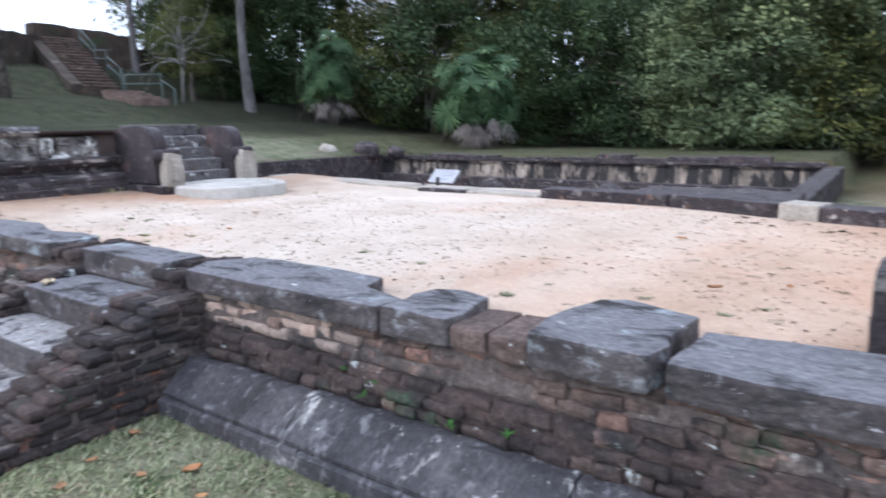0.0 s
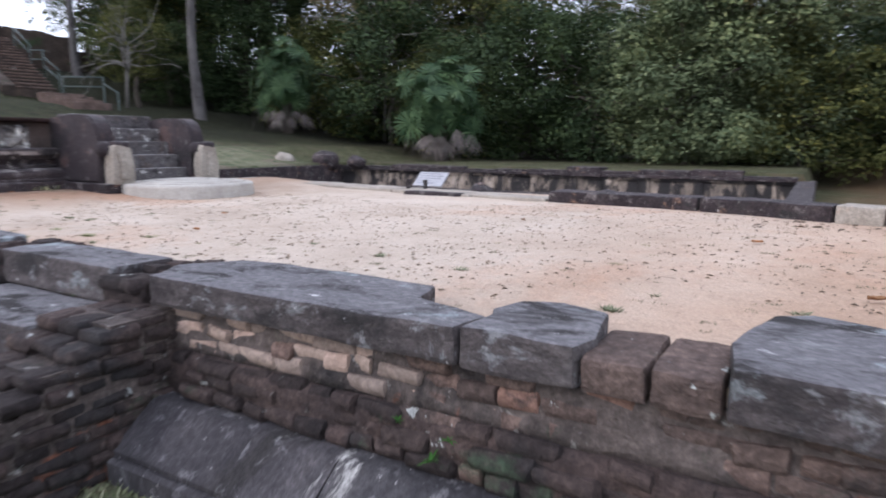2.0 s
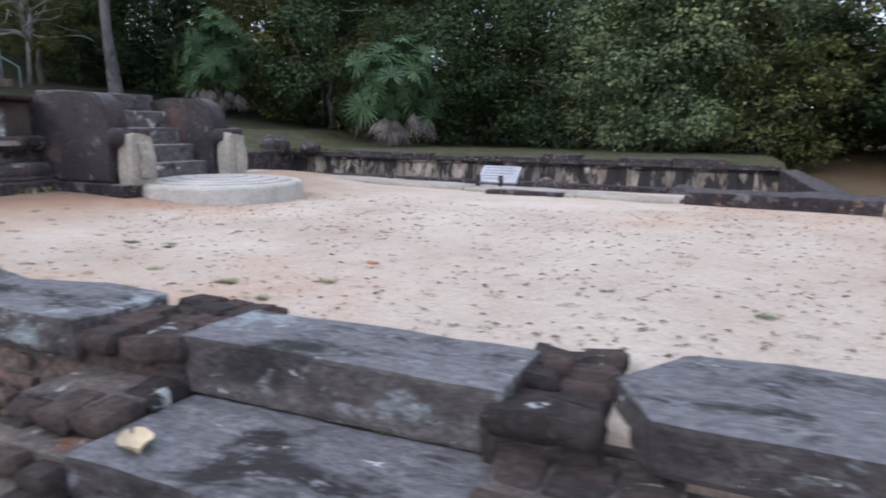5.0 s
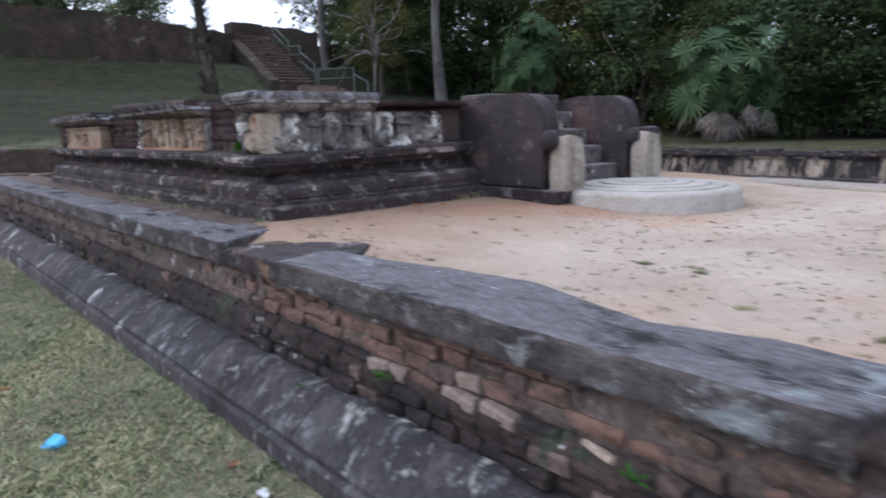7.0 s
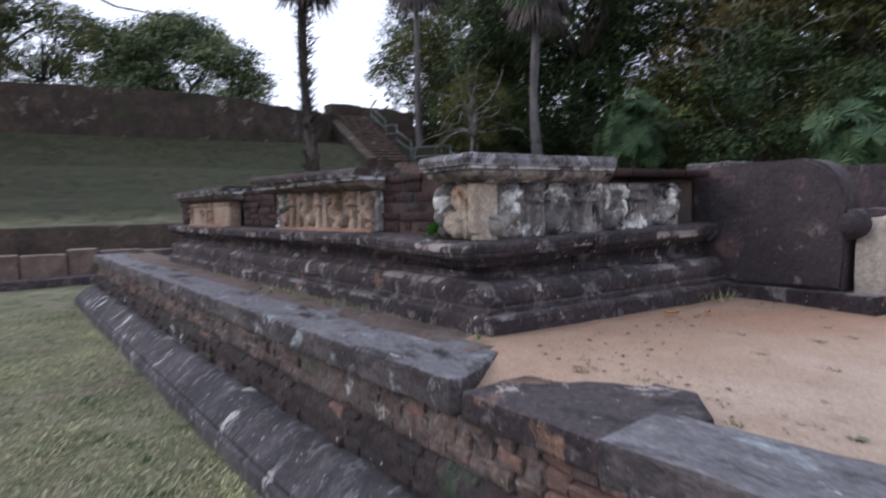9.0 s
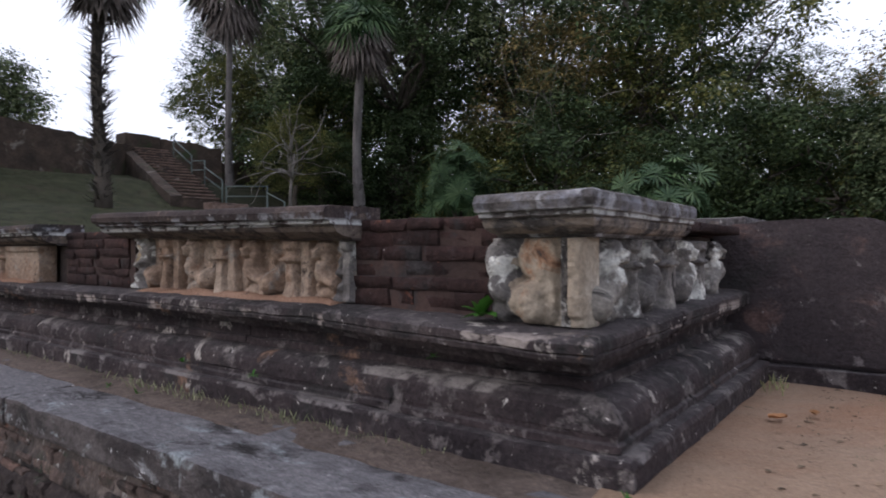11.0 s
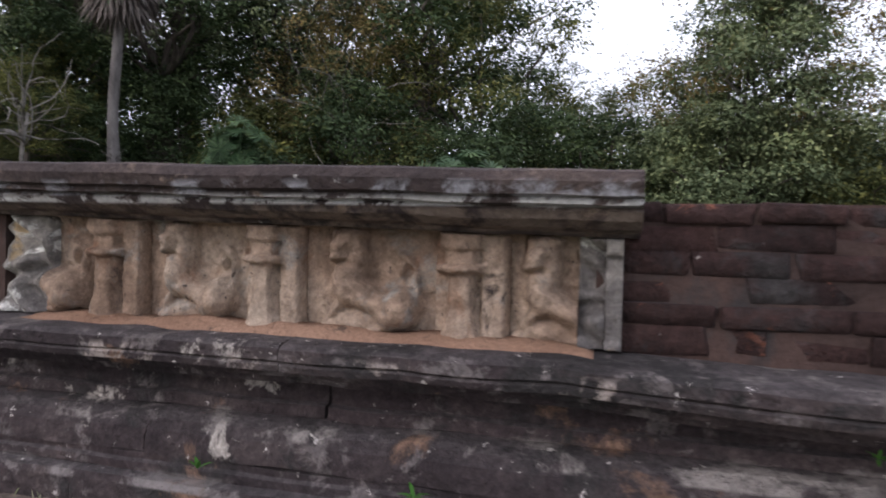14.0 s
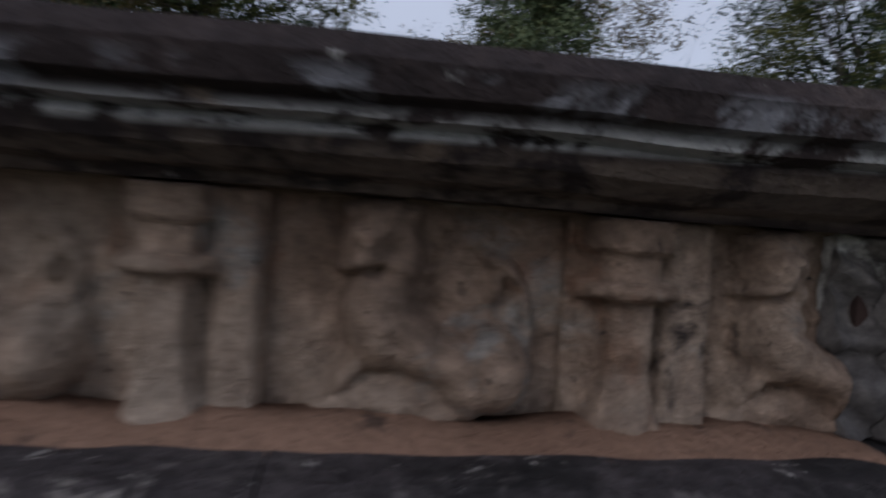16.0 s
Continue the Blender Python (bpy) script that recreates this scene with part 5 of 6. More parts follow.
def fan_palm(name, seed, height, width, stems, label, dead=26):
    """Trunkless talipot palm: stalks with fan blades over a skirt of dead leaves."""
    g = np.random.default_rng(seed)
    t = thing(name, label, "palm tree", group="fan palms below the wood")
    quads, dq = [], []
    for k in range(stems):
        az = k * 2.399 + g.uniform(-0.3, 0.3)
        el = -0.62 + 2.1 * ((k + 0.5) / stems)
        d = np.array([math.cos(az) * math.cos(el), math.sin(az) * math.cos(el), math.sin(el)])
        base = np.array([0, 0, height * 0.47]) + d * np.array([width * 0.36, width * 0.36, height * 0.37]) * g.uniform(0.45, 1.1)
        n = unit(d + np.array([0, 0, 0.25]) + g.normal(size=3) * 0.3)
        way = d * 0.3 + np.array([0, 0, 1.0 if el > -0.25 else -0.1]) + g.normal(size=3) * 0.5
        out = unit(way - n * float(way @ n))
        side = unit(np.cross(n, out))
        quads += fan_leaf_quads(g, base, out, side, width * g.uniform(0.14, 0.19), 5.0, 20, 0.12)
        if k % 3 == 0:
            pipe([(0, 0, height * 0.15), tuple(base * 0.6 + np.array([0, 0, 0.15])), tuple(base)], 0.03, M_FAN, "stalk", t, 5)
    for k in range(dead):
        az = g.uniform(0, 2 * math.pi)
        d = unit(np.array([math.cos(az) * 0.7, math.sin(az) * 0.7, -0.9]))
        rr = width * g.uniform(0.1, 0.34)
        base = np.array([math.cos(az) * rr, math.sin(az) * rr, height * g.uniform(0.15, 0.27)])
        dq += fan_leaf_quads(g, base, d, unit(np.cross(d, [0, 0, 1.0])), width * g.uniform(0.1, 0.17), 1.4, 8, 0.4)
    part("fronds", card_mesh("fronds", np.array(quads).reshape(-1, 3), len(quads), M_FAN), None, t)
    tagged(part("dead_skirt", card_mesh("dead_skirt", np.array(dq).reshape(-1, 3), len(dq), M_DEADFROND), None, t, "grey-brown hanging dead fronds"), kind="stuff")
    pipe([(0, 0, -0.6), (0, 0, height * 0.3)], [0.32, 0.24], M_BARK_DARK, "stem", t)
    return t


set_at(fan_palm("fan_palm", 1, 4.8, 4.7, 84, "bushy green fan palm with a skirt of dead fronds", 30), -14.6, 23.8, 0.45)
set_at(fan_palm("fan_palm", 2, 5.5, 4.6, 84, "dark green fan palm with long grey dead fronds on the slope", 26), -24.3, 25.0, 1.5)


def tall_palm(x, y, z, h, r, shaggy, seed, label, big=1.0):
    rng = random.Random(seed)
    g = np.random.default_rng(seed)
    t = thing("palmyra_palm", label, "palm tree", (x, y, z), group="tall palms on the slope")
    pts = [(0.12 * math.sin(k * 0.7 + seed), 0.08 * math.cos(k * 0.5), -0.4 + (h + 0.4) * k / 10) for k in range(11)]
    pipe(pts, [r * (1.3 - 0.55 * min(1, k / 4)) for k in range(11)], M_BARK_DARK if shaggy > 100 else M_BARK, "trunk", t, 12)
    stubs = []
    for k in range(shaggy):
        az, zz = rng.uniform(0, 6.28), rng.uniform(0.1, h * (0.85 if shaggy > 100 else 0.3))
        out = np.array([math.cos(az), math.sin(az), rng.uniform(0.1, 0.9)])
        c = np.array([math.cos(az) * r * 0.8, math.sin(az) * r * 0.8, zz])
        s = np.array([-math.sin(az), math.cos(az), 0.0]) * 0.05
        ln = rng.uniform(0.2, 0.75) if shaggy > 100 else rng.uniform(0.1, 0.3)
        stubs.append([c + s, c + unit(out) * ln * 0.6 + s * 0.6, c + unit(out) * ln, c - s])
    if stubs:
        tagged(part("shaggy_bark", card_mesh("leaf_base_stubs", np.array(stubs).reshape(-1, 3), len(stubs), M_BARK), None, t), kind="stuff")
    quads, dead = [], []
    top = np.array(pts[-1])
    for k in range(32):
        az, el = k * 2.399, rng.uniform(-0.1, 1.45)
        d = np.array([math.cos(az) * math.cos(el), math.sin(az) * math.cos(el), math.sin(el)])
        n = unit(d * 0.4 + np.array([0, 0, 0.8]) + g.normal(size=3) * 0.4)
        out = unit(d - n * float(d @ n))
        quads += fan_leaf_quads(g, top + d * 0.95 * big, out, np.cross(n, out), 1.05 * big, 4.2, 22, 0.3)
    for k in range(55):
        az, f = rng.uniform(0, 6.28), rng.random()
        s = rng.uniform(0.15, 1.1)
        d = unit(np.array([math.cos(az) * s, math.sin(az) * s, -1.0 + rng.uniform(0, 0.5)]))
        b = top + np.array([math.cos(az) * (0.2 + 0.55 * f) * big, math.sin(az) * (0.2 + 0.55 * f) * big, -0.9 * big + 1.0 * f * big])
        dead += fan_leaf_quads(g, b, d, unit(np.cross(d, [0, 0, 1.0])), rng.uniform(0.8, 1.3) * big, 1.5, 8, 0.35)
    part("crown", card_mesh("crown", np.array(quads).reshape(-1, 3), len(quads), M_FAN), None, t)
    part("dead_skirt", card_mesh("dead_skirt", np.array(dead).reshape(-1, 3), len(dead), M_DEADFROND), None, t, "grey hanging dead fronds")


tall_palm(-31.10, 12.41, 2.94, 8.7, 0.25, 620, 1, "tall palm with shaggy dark trunk on the slope", 1.2)
tall_palm(-28.6, 23.1, 2.0, 9.6, 0.27, 90, 2, "tall slim grey palm with hanging dead fronds", 1.25)
tall_palm(-37.5, 22.2, 4.2, 11.2, 0.22, 60, 3, "tall dark palm at the wood's edge behind the stairs", 1.5)

KINDS = [
    tree("forest_tree", 21, 15, 6.0, 0.35, M_LEAF_A, "dense dark green forest tree", 24000, 0.2),
    tree("forest_tree", 22, 13, 5.5, 0.3, M_LEAF_B, "olive green forest tree with ragged crown", 20000, 0.19),
    tree("forest_tree", 23, 17, 6.5, 0.4, M_LEAF_C, "tall bluish green forest tree", 24000, 0.2),
    tree("forest_tree", 24, 12, 5.0, 0.25, M_LEAF_D, "thin-leaved tree, its dry yellow leaves brightened as if warmly lit", 15000, 0.17, M_TWIG),
    tree("understorey_shrub", 25, 5.5, 3.4, 0.12, M_LEAF_A, "dark green undergrowth at the wood's edge", 16000, 0.16, low=0.05),
    tree("understorey_shrub", 26, 4.5, 3.0, 0.1, M_LEAF_B, "olive undergrowth at the wood's edge", 14000, 0.15, low=0.04),
]
WOOD = [
    # kind, x, y, scale
    (0, -34, 33, 1.25), (2, -28.5, 37, 1.15), (3, -13, 43, 0.75), (3, -23, 34, 1.45), (1, -17, 36, 1.15), (0, -20.5, 38, 1.2), (2, -13.5, 40, 0.62), (1, -8.5, 41, 0.7),
    (0, -24, 47, 1.4), (2, -30, 46, 1.2), (0, -39, 41, 1.35), (1, -13.5, 47, 0.75), (2, -6, 52, 0.68), (5, 9, 38, 1.2), (4, 1.5, 33, 1.15), (5, 4, 34, 1.4), (4, 7.5, 34.5, 1.3), (5, 0, 36, 1.4), (4, 11, 33, 1.4), (5, 14.5, 30, 1.5), (3, 6, 47, 0.7),
    (1, 10, 47, 0.6), (5, 13, 41, 1.4), (0, 17, 36, 1.1), (1, 12, 31, 1.0), (0, 23, 33, 1.2), (1, 29, 26, 1.2),
    (0, -47, 36, 1.1), (1, -44, 30, 0.75), (2, -37, 31, 1.0), (4, -35, 27, 1.2), (0, -32.5, 30, 0.9), (3, -39, -3, 0.85), (1, -43, 4, 0.5), (4, -58, 8.0, 1.3), (0, -53, 34, 0.8), (2, -50, 36.5, 0.75), (1, -46, 28, 0.6), (2, -58, 2, 0.72), (1, -50, -6, 0.8), (0, 32, 14, 1.0),
    (1, 24, -20, 1.0), (0, -22, -28, 1.0),
    (4, -31, 29, 0.95), (5, -27, 30, 1.1), (4, -20.5, 29, 1.15), (5, -17.5, 30, 1.0), (4, -13, 29.5, 1.1), (4, -10, 28.5, 1.0), (5, -7, 30, 1.0), (4, -3, 31, 1.0),
    (4, 6, 31, 1.1), (5, 9, 29, 1.1), (4, 13, 26, 1.1), (5, -36, 27, 1.1), (4, 18, 20, 1.0), (5, -23, 31, 1.2), (4, -33, 25, 0.7), (4, -15.5, 28, 0.9), (5, -2, 27.5, 0.9), (1, -31.8, 22.0, 0.36),
]
_rng = random.Random(77)
_used = set()
for _k, _x, _y, _s in WOOD:
    _m = pose(_x, _y, land(_x, _y) - 0.1, 0, 0, _rng.uniform(0, 360)) @ Matrix.Scale(_s, 4)
    if _k in _used:
        copy_thing(KINDS[_k], _m)
    else:
        _used.add(_k)
        KINDS[_k].matrix_basis = _m

set_at(tree("rampart_tree", 27, 10.5, 6.2, 0.3, M_LEAF_C, "broad dense grey-green tree behind the rampart", 80000, 0.24, low=0.02, lumps=52), -56.0, 13.5, 5.0)

_slope = tree("slope_tree", 44, 10.5, 5.0, 0.26, M_LEAF_A, "dark-trunked tree standing alone on the grassy slope", 20000, 0.19, low=0.5, lumps=24)
set_at(_slope, -28.0, 0.26, 2.1)
pipe([(0.1, 0.3, 4.4), (1.4, 2.2, 5.1), (2.0, 3.6, 5.25), (2.0, 4.3, 4.98), (2.0, 5.3, 4.92), (2.0, 7.1, 5.05)], [0.1, 0.06, 0.045, 0.035, 0.025, 0.01], M_BARK_DARK, "bough", _slope, 6)
pipe([(2.0, 3.7, 5.15), (2.0, 4.8, 5.7), (2.0, 6.3, 6.1), (2.0, 7.2, 5.97)], [0.035, 0.028, 0.02, 0.01], M_BARK_DARK, "bough", _slope, 6)

# the big tree leaning over the pool's far corner
_broad = tree("broad_tree", 31, 11.5, 4.2, 0.3, M_LEAF_C, "large broad tree with pale green leaves hanging over the pool wall", 60000, 0.17, low=0.06, lumps=46)
set_at(_broad, -4.2, 27.5, 0.3)
copy_thing(_broad, pose(6.6, 31.5, -0.1, 0, 0, 140) @ Matrix.Scale(0.8, 4))
set_at(tree("broad_tree", 32, 6.0, 3.6, 0.15, M_LEAF_C, "low spreading tree with pale green leaves at the pool's far corner", 28000, 0.16, low=0.08, lumps=34), -5.4, 26.5, 0.3)
_g2 = random.Random(8)
_cs = [(_g2.uniform(-4.5, 4.5), _g2.uniform(-2, 3), _g2.uniform(5.5, 11.5)) for _k in range(16)]
# yellow-brown upper leaves; the warm light on the crown is in their colour
part("dry_top", leaf_cloud("dry_top", _cs, [(1.7, 1.7, 1.2)] * 16, 14000, 0.15, 9, M_LEAF_D, shell=0.3), None, _broad, "thin dry yellow-brown upper leaves with warm light in their colour")
for _k in range(8):
    _lp, _lr = limb((_g2.uniform(-1, 1), -0.5, 4.5), (_g2.uniform(-5, 5), _g2.uniform(-4, -1), _g2.uniform(6, 10.5)), 0.1, 0.02, 0.8, _g2, 7)
    pipe(_lp, _lr, M_TWIG, "pale_limb", _broad, 6)


def far_woods():
    """The depth of the forest behind the nearer trees."""
    rng = random.Random(3)
    cs, rs = [], []
    for k in range(240):
        a = math.radians(rng.uniform(-35, 78))
        dist = rng.uniform(50, 60)
        x, y = -10 - math.sin(a) * dist, math.cos(a) * dist
        cs.append((x, y, rng.uniform(0.5, 13.0 if 0.3 < a < 0.92 else 6.0)))
        rs.append((4.0, 4.0, 3.0))
    me = leaf_cloud("far_woods", cs, rs, 100000, 0.55, 5, M_LEAF_A, shell=0.2)
    tagged(new("far_woods", me), "dark mass of distant forest foliage", "forest", kind="stuff")


far_woods()


def bare_tree(x, y, z, s, seed, label):
    """A leafless pale tangle of branches."""
    rng = random.Random(seed)
    t = thing("bare_tree", label, "tree", (x, y, z))
    pipe([(0, 0, -0.4), (0.1, 0.05, 0.8 * s), (0.25, 0.1, 1.5 * s)], [0.09, 0.07, 0.05], M_TWIG, "trunk", t, 7)
    for k in range(22):
        a, e = rng.uniform(0, 6.28), rng.uniform(0.2, 1.4)
        p = Vector((0.15, 0.05, rng.uniform(0.7, 1.5) * s))
        pts = [p]
        for q in range(7):
            a += rng.uniform(-0.9, 0.9)
            e = max(-1.1, min(1.4, e + rng.uniform(-0.6, 0.35)))
            p = p + Vector((math.cos(a) * math.cos(e), math.sin(a) * math.cos(e), math.sin(e))) * 0.3 * s
            pts.append(p)
        pipe(pts, [0.035 - 0.004 * q for q in range(8)], M_TWIG, "branch", t, 5)


bare_tree(-30.5, 20.5, 3.2, 1.7, 4, "leafless grey tree with twisted branches behind the stairs")
bare_tree(4.6, 36.0, 0.2, 4.6, 7, "tall thin leafless tree against the sky beyond the pool")
bare_tree(-22.0, 30.0, 1.6, 3.2, 8, "leafless pale branches hanging before the dark wood")

# ---------------- bricks of the walls ----------------
stair_side(ST_L, -4.5, 1)
stair_side(-3.62, ST_R, 2)


def brick_tone(rng, c, x):
    if c >= 3 and -3.2 < x < -2.1 and rng.random() < 0.85:
        return 1
    if c >= 3 and -7.3 < x < -5.0 and rng.random() < 0.55:
        return 3
    if c >= 2 and -6.6 < x < -5.4 and rng.random() < 0.25:
        return 1
    if c < 3 and rng.random() < 0.9:
        return 2
    if rng.random() < (0.14 if -9.2 < x < -5.0 else 0.05):
        return 3
    return 0


TONES = (B_OLD, B_PALE, B_DARK, B_FIRED)
COURSE = 0.056


def terrace_bricks():
    rng = random.Random(9)
    for c in range(6):
        z = 0.25 + c * COURSE
        x = -5.6 + rng.uniform(0, 0.1)
        while x < 0.5:
            length = rng.uniform(0.08, 0.2)
            mid = x + length / 2
            if not ST_L - 0.02 < mid < ST_R + 0.02:
                lay(terrace_wall, TONES[brick_tone(rng, c, mid)], rng, (mid, FRONT + 0.012 * c - (0.02 if c < 3 else 0) + 0.064 + rng.uniform(-0.014, 0.016), z + COURSE / 2), (length - 0.004, 0.13, COURSE * rng.uniform(0.86, 1.06)))
            x += length
    # broken bricks where the coping ends beside the top step
    for x0, x1 in ((-3.66, -3.4), (-4.87, -4.5)):
        part("bed_mortar", block(x0, x1, F + 0.02, F + 0.5, 0.3, 0.65, bevel=0.02, step=0.06, worn=0.016, freq=8, seed=x0), M_BRICK_DARK, terrace_wall)
        for row in range(5):
            x = x0 + rng.uniform(0, 0.03)
            while x < x1 - 0.04:
                w = rng.uniform(0.1, 0.17)
                lay(terrace_wall, B_RUBBLE, rng, (min(x + w / 2, x1 - w / 2), F + 0.05 + row * 0.09, 0.64 + rng.uniform(-0.02, 0.012)), (w * 1.05, rng.uniform(0.085, 0.11), rng.uniform(0.05, 0.07)), rng.uniform(-0.25, 0.25))
                x += w


terrace_bricks()


def joined_bricks(runs, seed, parent):
    """Courses farther along the wall, as one mesh."""
    rng = random.Random(seed)
    verts, faces, tones = [], [], []
    for x0, x1 in runs:
        for c in range(6):
            x = x0
            while x < x1:
                length = rng.uniform(0.08, 0.18)
                tone = brick_tone(rng, c, x)
                me = rng.choice(TONES[tone])
                k = len(verts)
                y = FRONT + 0.012 * c - (0.02 if c < 3 else 0) + 0.06 + rng.uniform(-0.014, 0.012)
                for v in me.vertices:
                    verts.append((x + length / 2 + v.co.x * (length - 0.006), y + v.co.y * 0.13, 0.25 + c * COURSE + COURSE / 2 + v.co.z * (COURSE - 0.003)))
                for p in me.polygons:
                    faces.append([k + i for i in p.vertices])
                    tones.append(tone)
                x += length
    me = bpy.data.meshes.new("brickwork")
    me.from_pydata(verts, [], faces)
    for m in (M_BRICK, M_BRICK_PALE, M_BRICK_DARK, M_BRICK_RED):
        me.materials.append(m)
    me.polygons.foreach_set("material_index", tones)
    tagged(part("brickwork", me, None, parent), kind="stuff")


joined_bricks(((-16.5, -5.6), (0.5, 5.9)), 3, terrace_wall)


def core_bricks():
    """The dark red courses of the platform behind the carvings, on the side and the front."""
    rng = random.Random(10)
    z = 1.14
    for c, h in enumerate((0.06, 0.044, 0.056, 0.05, 0.058, 0.042)):
        for x0, x1 in ((-9.27, -8.57), (-11.7, -10.95), (-14.0, -13.55)):
            x = x0
            while x < x1 - 0.04:
                e = min(x1, x + rng.uniform(0.1, 0.27))
                lay(pavilion, B_RED, rng, ((x + e) / 2, SIDE + 0.088 + rng.uniform(-0.007, 0.007), z + h / 2), (e - x - 0.004, 0.15, h * rng.uniform(0.94, 1.04)), 0, 0.004)
                x = e
        y = 4.95
        while y > 4.12 and c > 4:
            e = y - rng.uniform(0.16, 0.28)
            lay(pavilion, B_RED, rng, (FACE - 0.03, (y + e) / 2, z + h / 2), (y - e - 0.005, 0.14, h - 0.003), math.pi / 2, 0.004)
            y = e
        z += h


core_bricks()


# ---------------- small things ----------------
def blades(name, label, boxes, count, seed, material, hlo, hhi, width=0.004, lean=0.5):
    """Short grass blades over plan rectangles (x0, x1, y0, y1, z)."""
    g = np.random.default_rng(seed)
    area = np.array([(b[1] - b[0]) * (b[3] - b[2]) for b in boxes])
    which = g.choice(len(boxes), count, p=area / area.sum())
    bx = np.array(boxes)[which]
    x = bx[:, 0] + (bx[:, 1] - bx[:, 0]) * g.random(count)
    y = bx[:, 2] + (bx[:, 3] - bx[:, 2]) * g.random(count)
    z = np.array([land(a, b) if c < -5 else c for a, b, c in zip(x, y, bx[:, 4])]) - 0.004
    p = np.stack([x, y, z], 1)
    az = g.uniform(0, 6.283, count)
    h = g.uniform(hlo, hhi, count)
    d = np.stack([np.cos(az) * lean * h, np.sin(az) * lean * h, h], 1)
    s = np.stack([-np.sin(az), np.cos(az), np.zeros(count)], 1) * width
    quad = np.stack([p - s, p + s, p + d * 0.6 + s * 0.7 + np.array([0, 0, 0.1]) * h[:, None], p + d], 1)
    tagged(new(name, card_mesh(name, quad.reshape(-1, 3), count, material)), label, "grass", kind="stuff")


blades("lawn_grass", "short dry and green lawn grass", [(-9.5, -0.5, 0.9, 2.36, -9), (-16, -6.5, -2.0, 2.3, -9), (-3.2, 0, 1.6, 2.36, -9)], 95000, 1, M_BLADE, 0.008, 0.034, 0.004, 1.3)
blades("dry_grass", "bleached dry blades among the lawn grass", [(-9.5, -0.5, 0.9, 2.36, -9), (-16, -6.5, -2.0, 2.3, -9)], 45000, 11, M_DRYBLADE, 0.006, 0.024, 0.004, 2.2)
blades("grass_tufts", "sparse grass at the foot of the pavilion", [(-9.6, -8.7, 3.06, 3.12, 0.7), (-10.6, -9.4, 3.03, 3.12, 0.7), (-8.1, -8.0, 4.6, 4.9, 0.71), (-12.5, -9.0, 3.06, 3.12, 0.69)], 420, 2, M_BLADE, 0.015, 0.06, 0.003)


def litter(name, label, count, seed, x0, x1, y0, y1, size, material, zfn):
    """Curled scraps of leaf lying on the ground."""
    g = np.random.default_rng(seed)
    c = np.stack([g.uniform(x0, x1, count), g.uniform(y0, y1, count)], 1)
    keep = np.array([noise.noise((a * 0.5, b * 0.5, seed)) > -0.25 for a, b in c])
    c = c[keep]
    n = len(c)
    az = g.uniform(0, 6.28, n)
    ln = size * g.uniform(0.4, 1.5, n)
    a = np.stack([np.cos(az), np.sin(az)], 1) * ln[:, None]
    s = np.stack([-np.sin(az), np.cos(az)], 1) * (ln * g.uniform(0.25, 0.6, n))[:, None]
    z = np.array([zfn(q[0], q[1]) for q in c])
    def at(p, dz):
        return np.concatenate([p, (z + dz)[:, None]], 1)
    quad = np.stack([at(c - a, 0.002), at(c + s, 0.006 + 0.2 * ln), at(c + a, 0.004), at(c - s, 0.004 + 0.25 * ln)], 1)
    tagged(new(name, card_mesh(name, quad.reshape(-1, 3), n, material)), label, "leaf litter", kind="stuff")


def sand_height(x, y):
    rise = min(1.0, max(0.0, (-6.4 - x) / 1.6))
    return SAND_Z + 0.012 * noise.noise((x * 1.3, y * 1.3, 2.0)) + 0.075 * rise * rise * (3 - 2 * rise)


litter("leaf_litter", "small brown leaf scraps scattered on the sand", 9000, 4, -7.9, 4.5, 3.1, 7.0, 0.011, M_LITTER, sand_height)
litter("leaf_litter", "fine debris scattered on the lawn", 3000, 5, -12, 0, 0.6, 2.3, 0.014, M_LITTER, lambda x, y: land(x, y) + 0.008)
litter("leaf_litter", "dead leaves gathered along the pool kerb", 160, 6, -1.5, 3.5, 6.0, 6.6, 0.03, M_LITTER, sand_height)
for _i in range(330):
    _g = random.Random(500 + _i)
    if _i == 0:
        _boxes = []
    _x, _y = _g.uniform(-7.8, 1.5), 3.05 + 3.6 * _g.random() ** 1.6
    _w = _g.uniform(0.008, 0.04)
    _boxes.append((_x - _w, _x + _w, _y - _w * 0.7, _y + _w * 0.7, sand_height(_x, _y)))
blades("sand_tufts", "tiny green and dry grass tufts on the sand", _boxes, 13000, 7, M_TUFT, 0.003, 0.011, 0.0025, 1.0)


_g = random.Random(91)
_boxes = []
for _i in range(18):
    _x, _y, _w = _g.uniform(-7.2, 0.2), 3.1 + 0.8 * _g.random() ** 2, _g.uniform(0.012, 0.035)
    _boxes.append((_x - _w, _x + _w, _y - _w * 0.6, _y + _w * 0.6, sand_height(_x, _y)))
blades("sand_weeds", "low green weeds on the sand behind the coping", _boxes, 1300, 8, M_SPRIG, 0.006, 0.02, 0.003, 2.0)


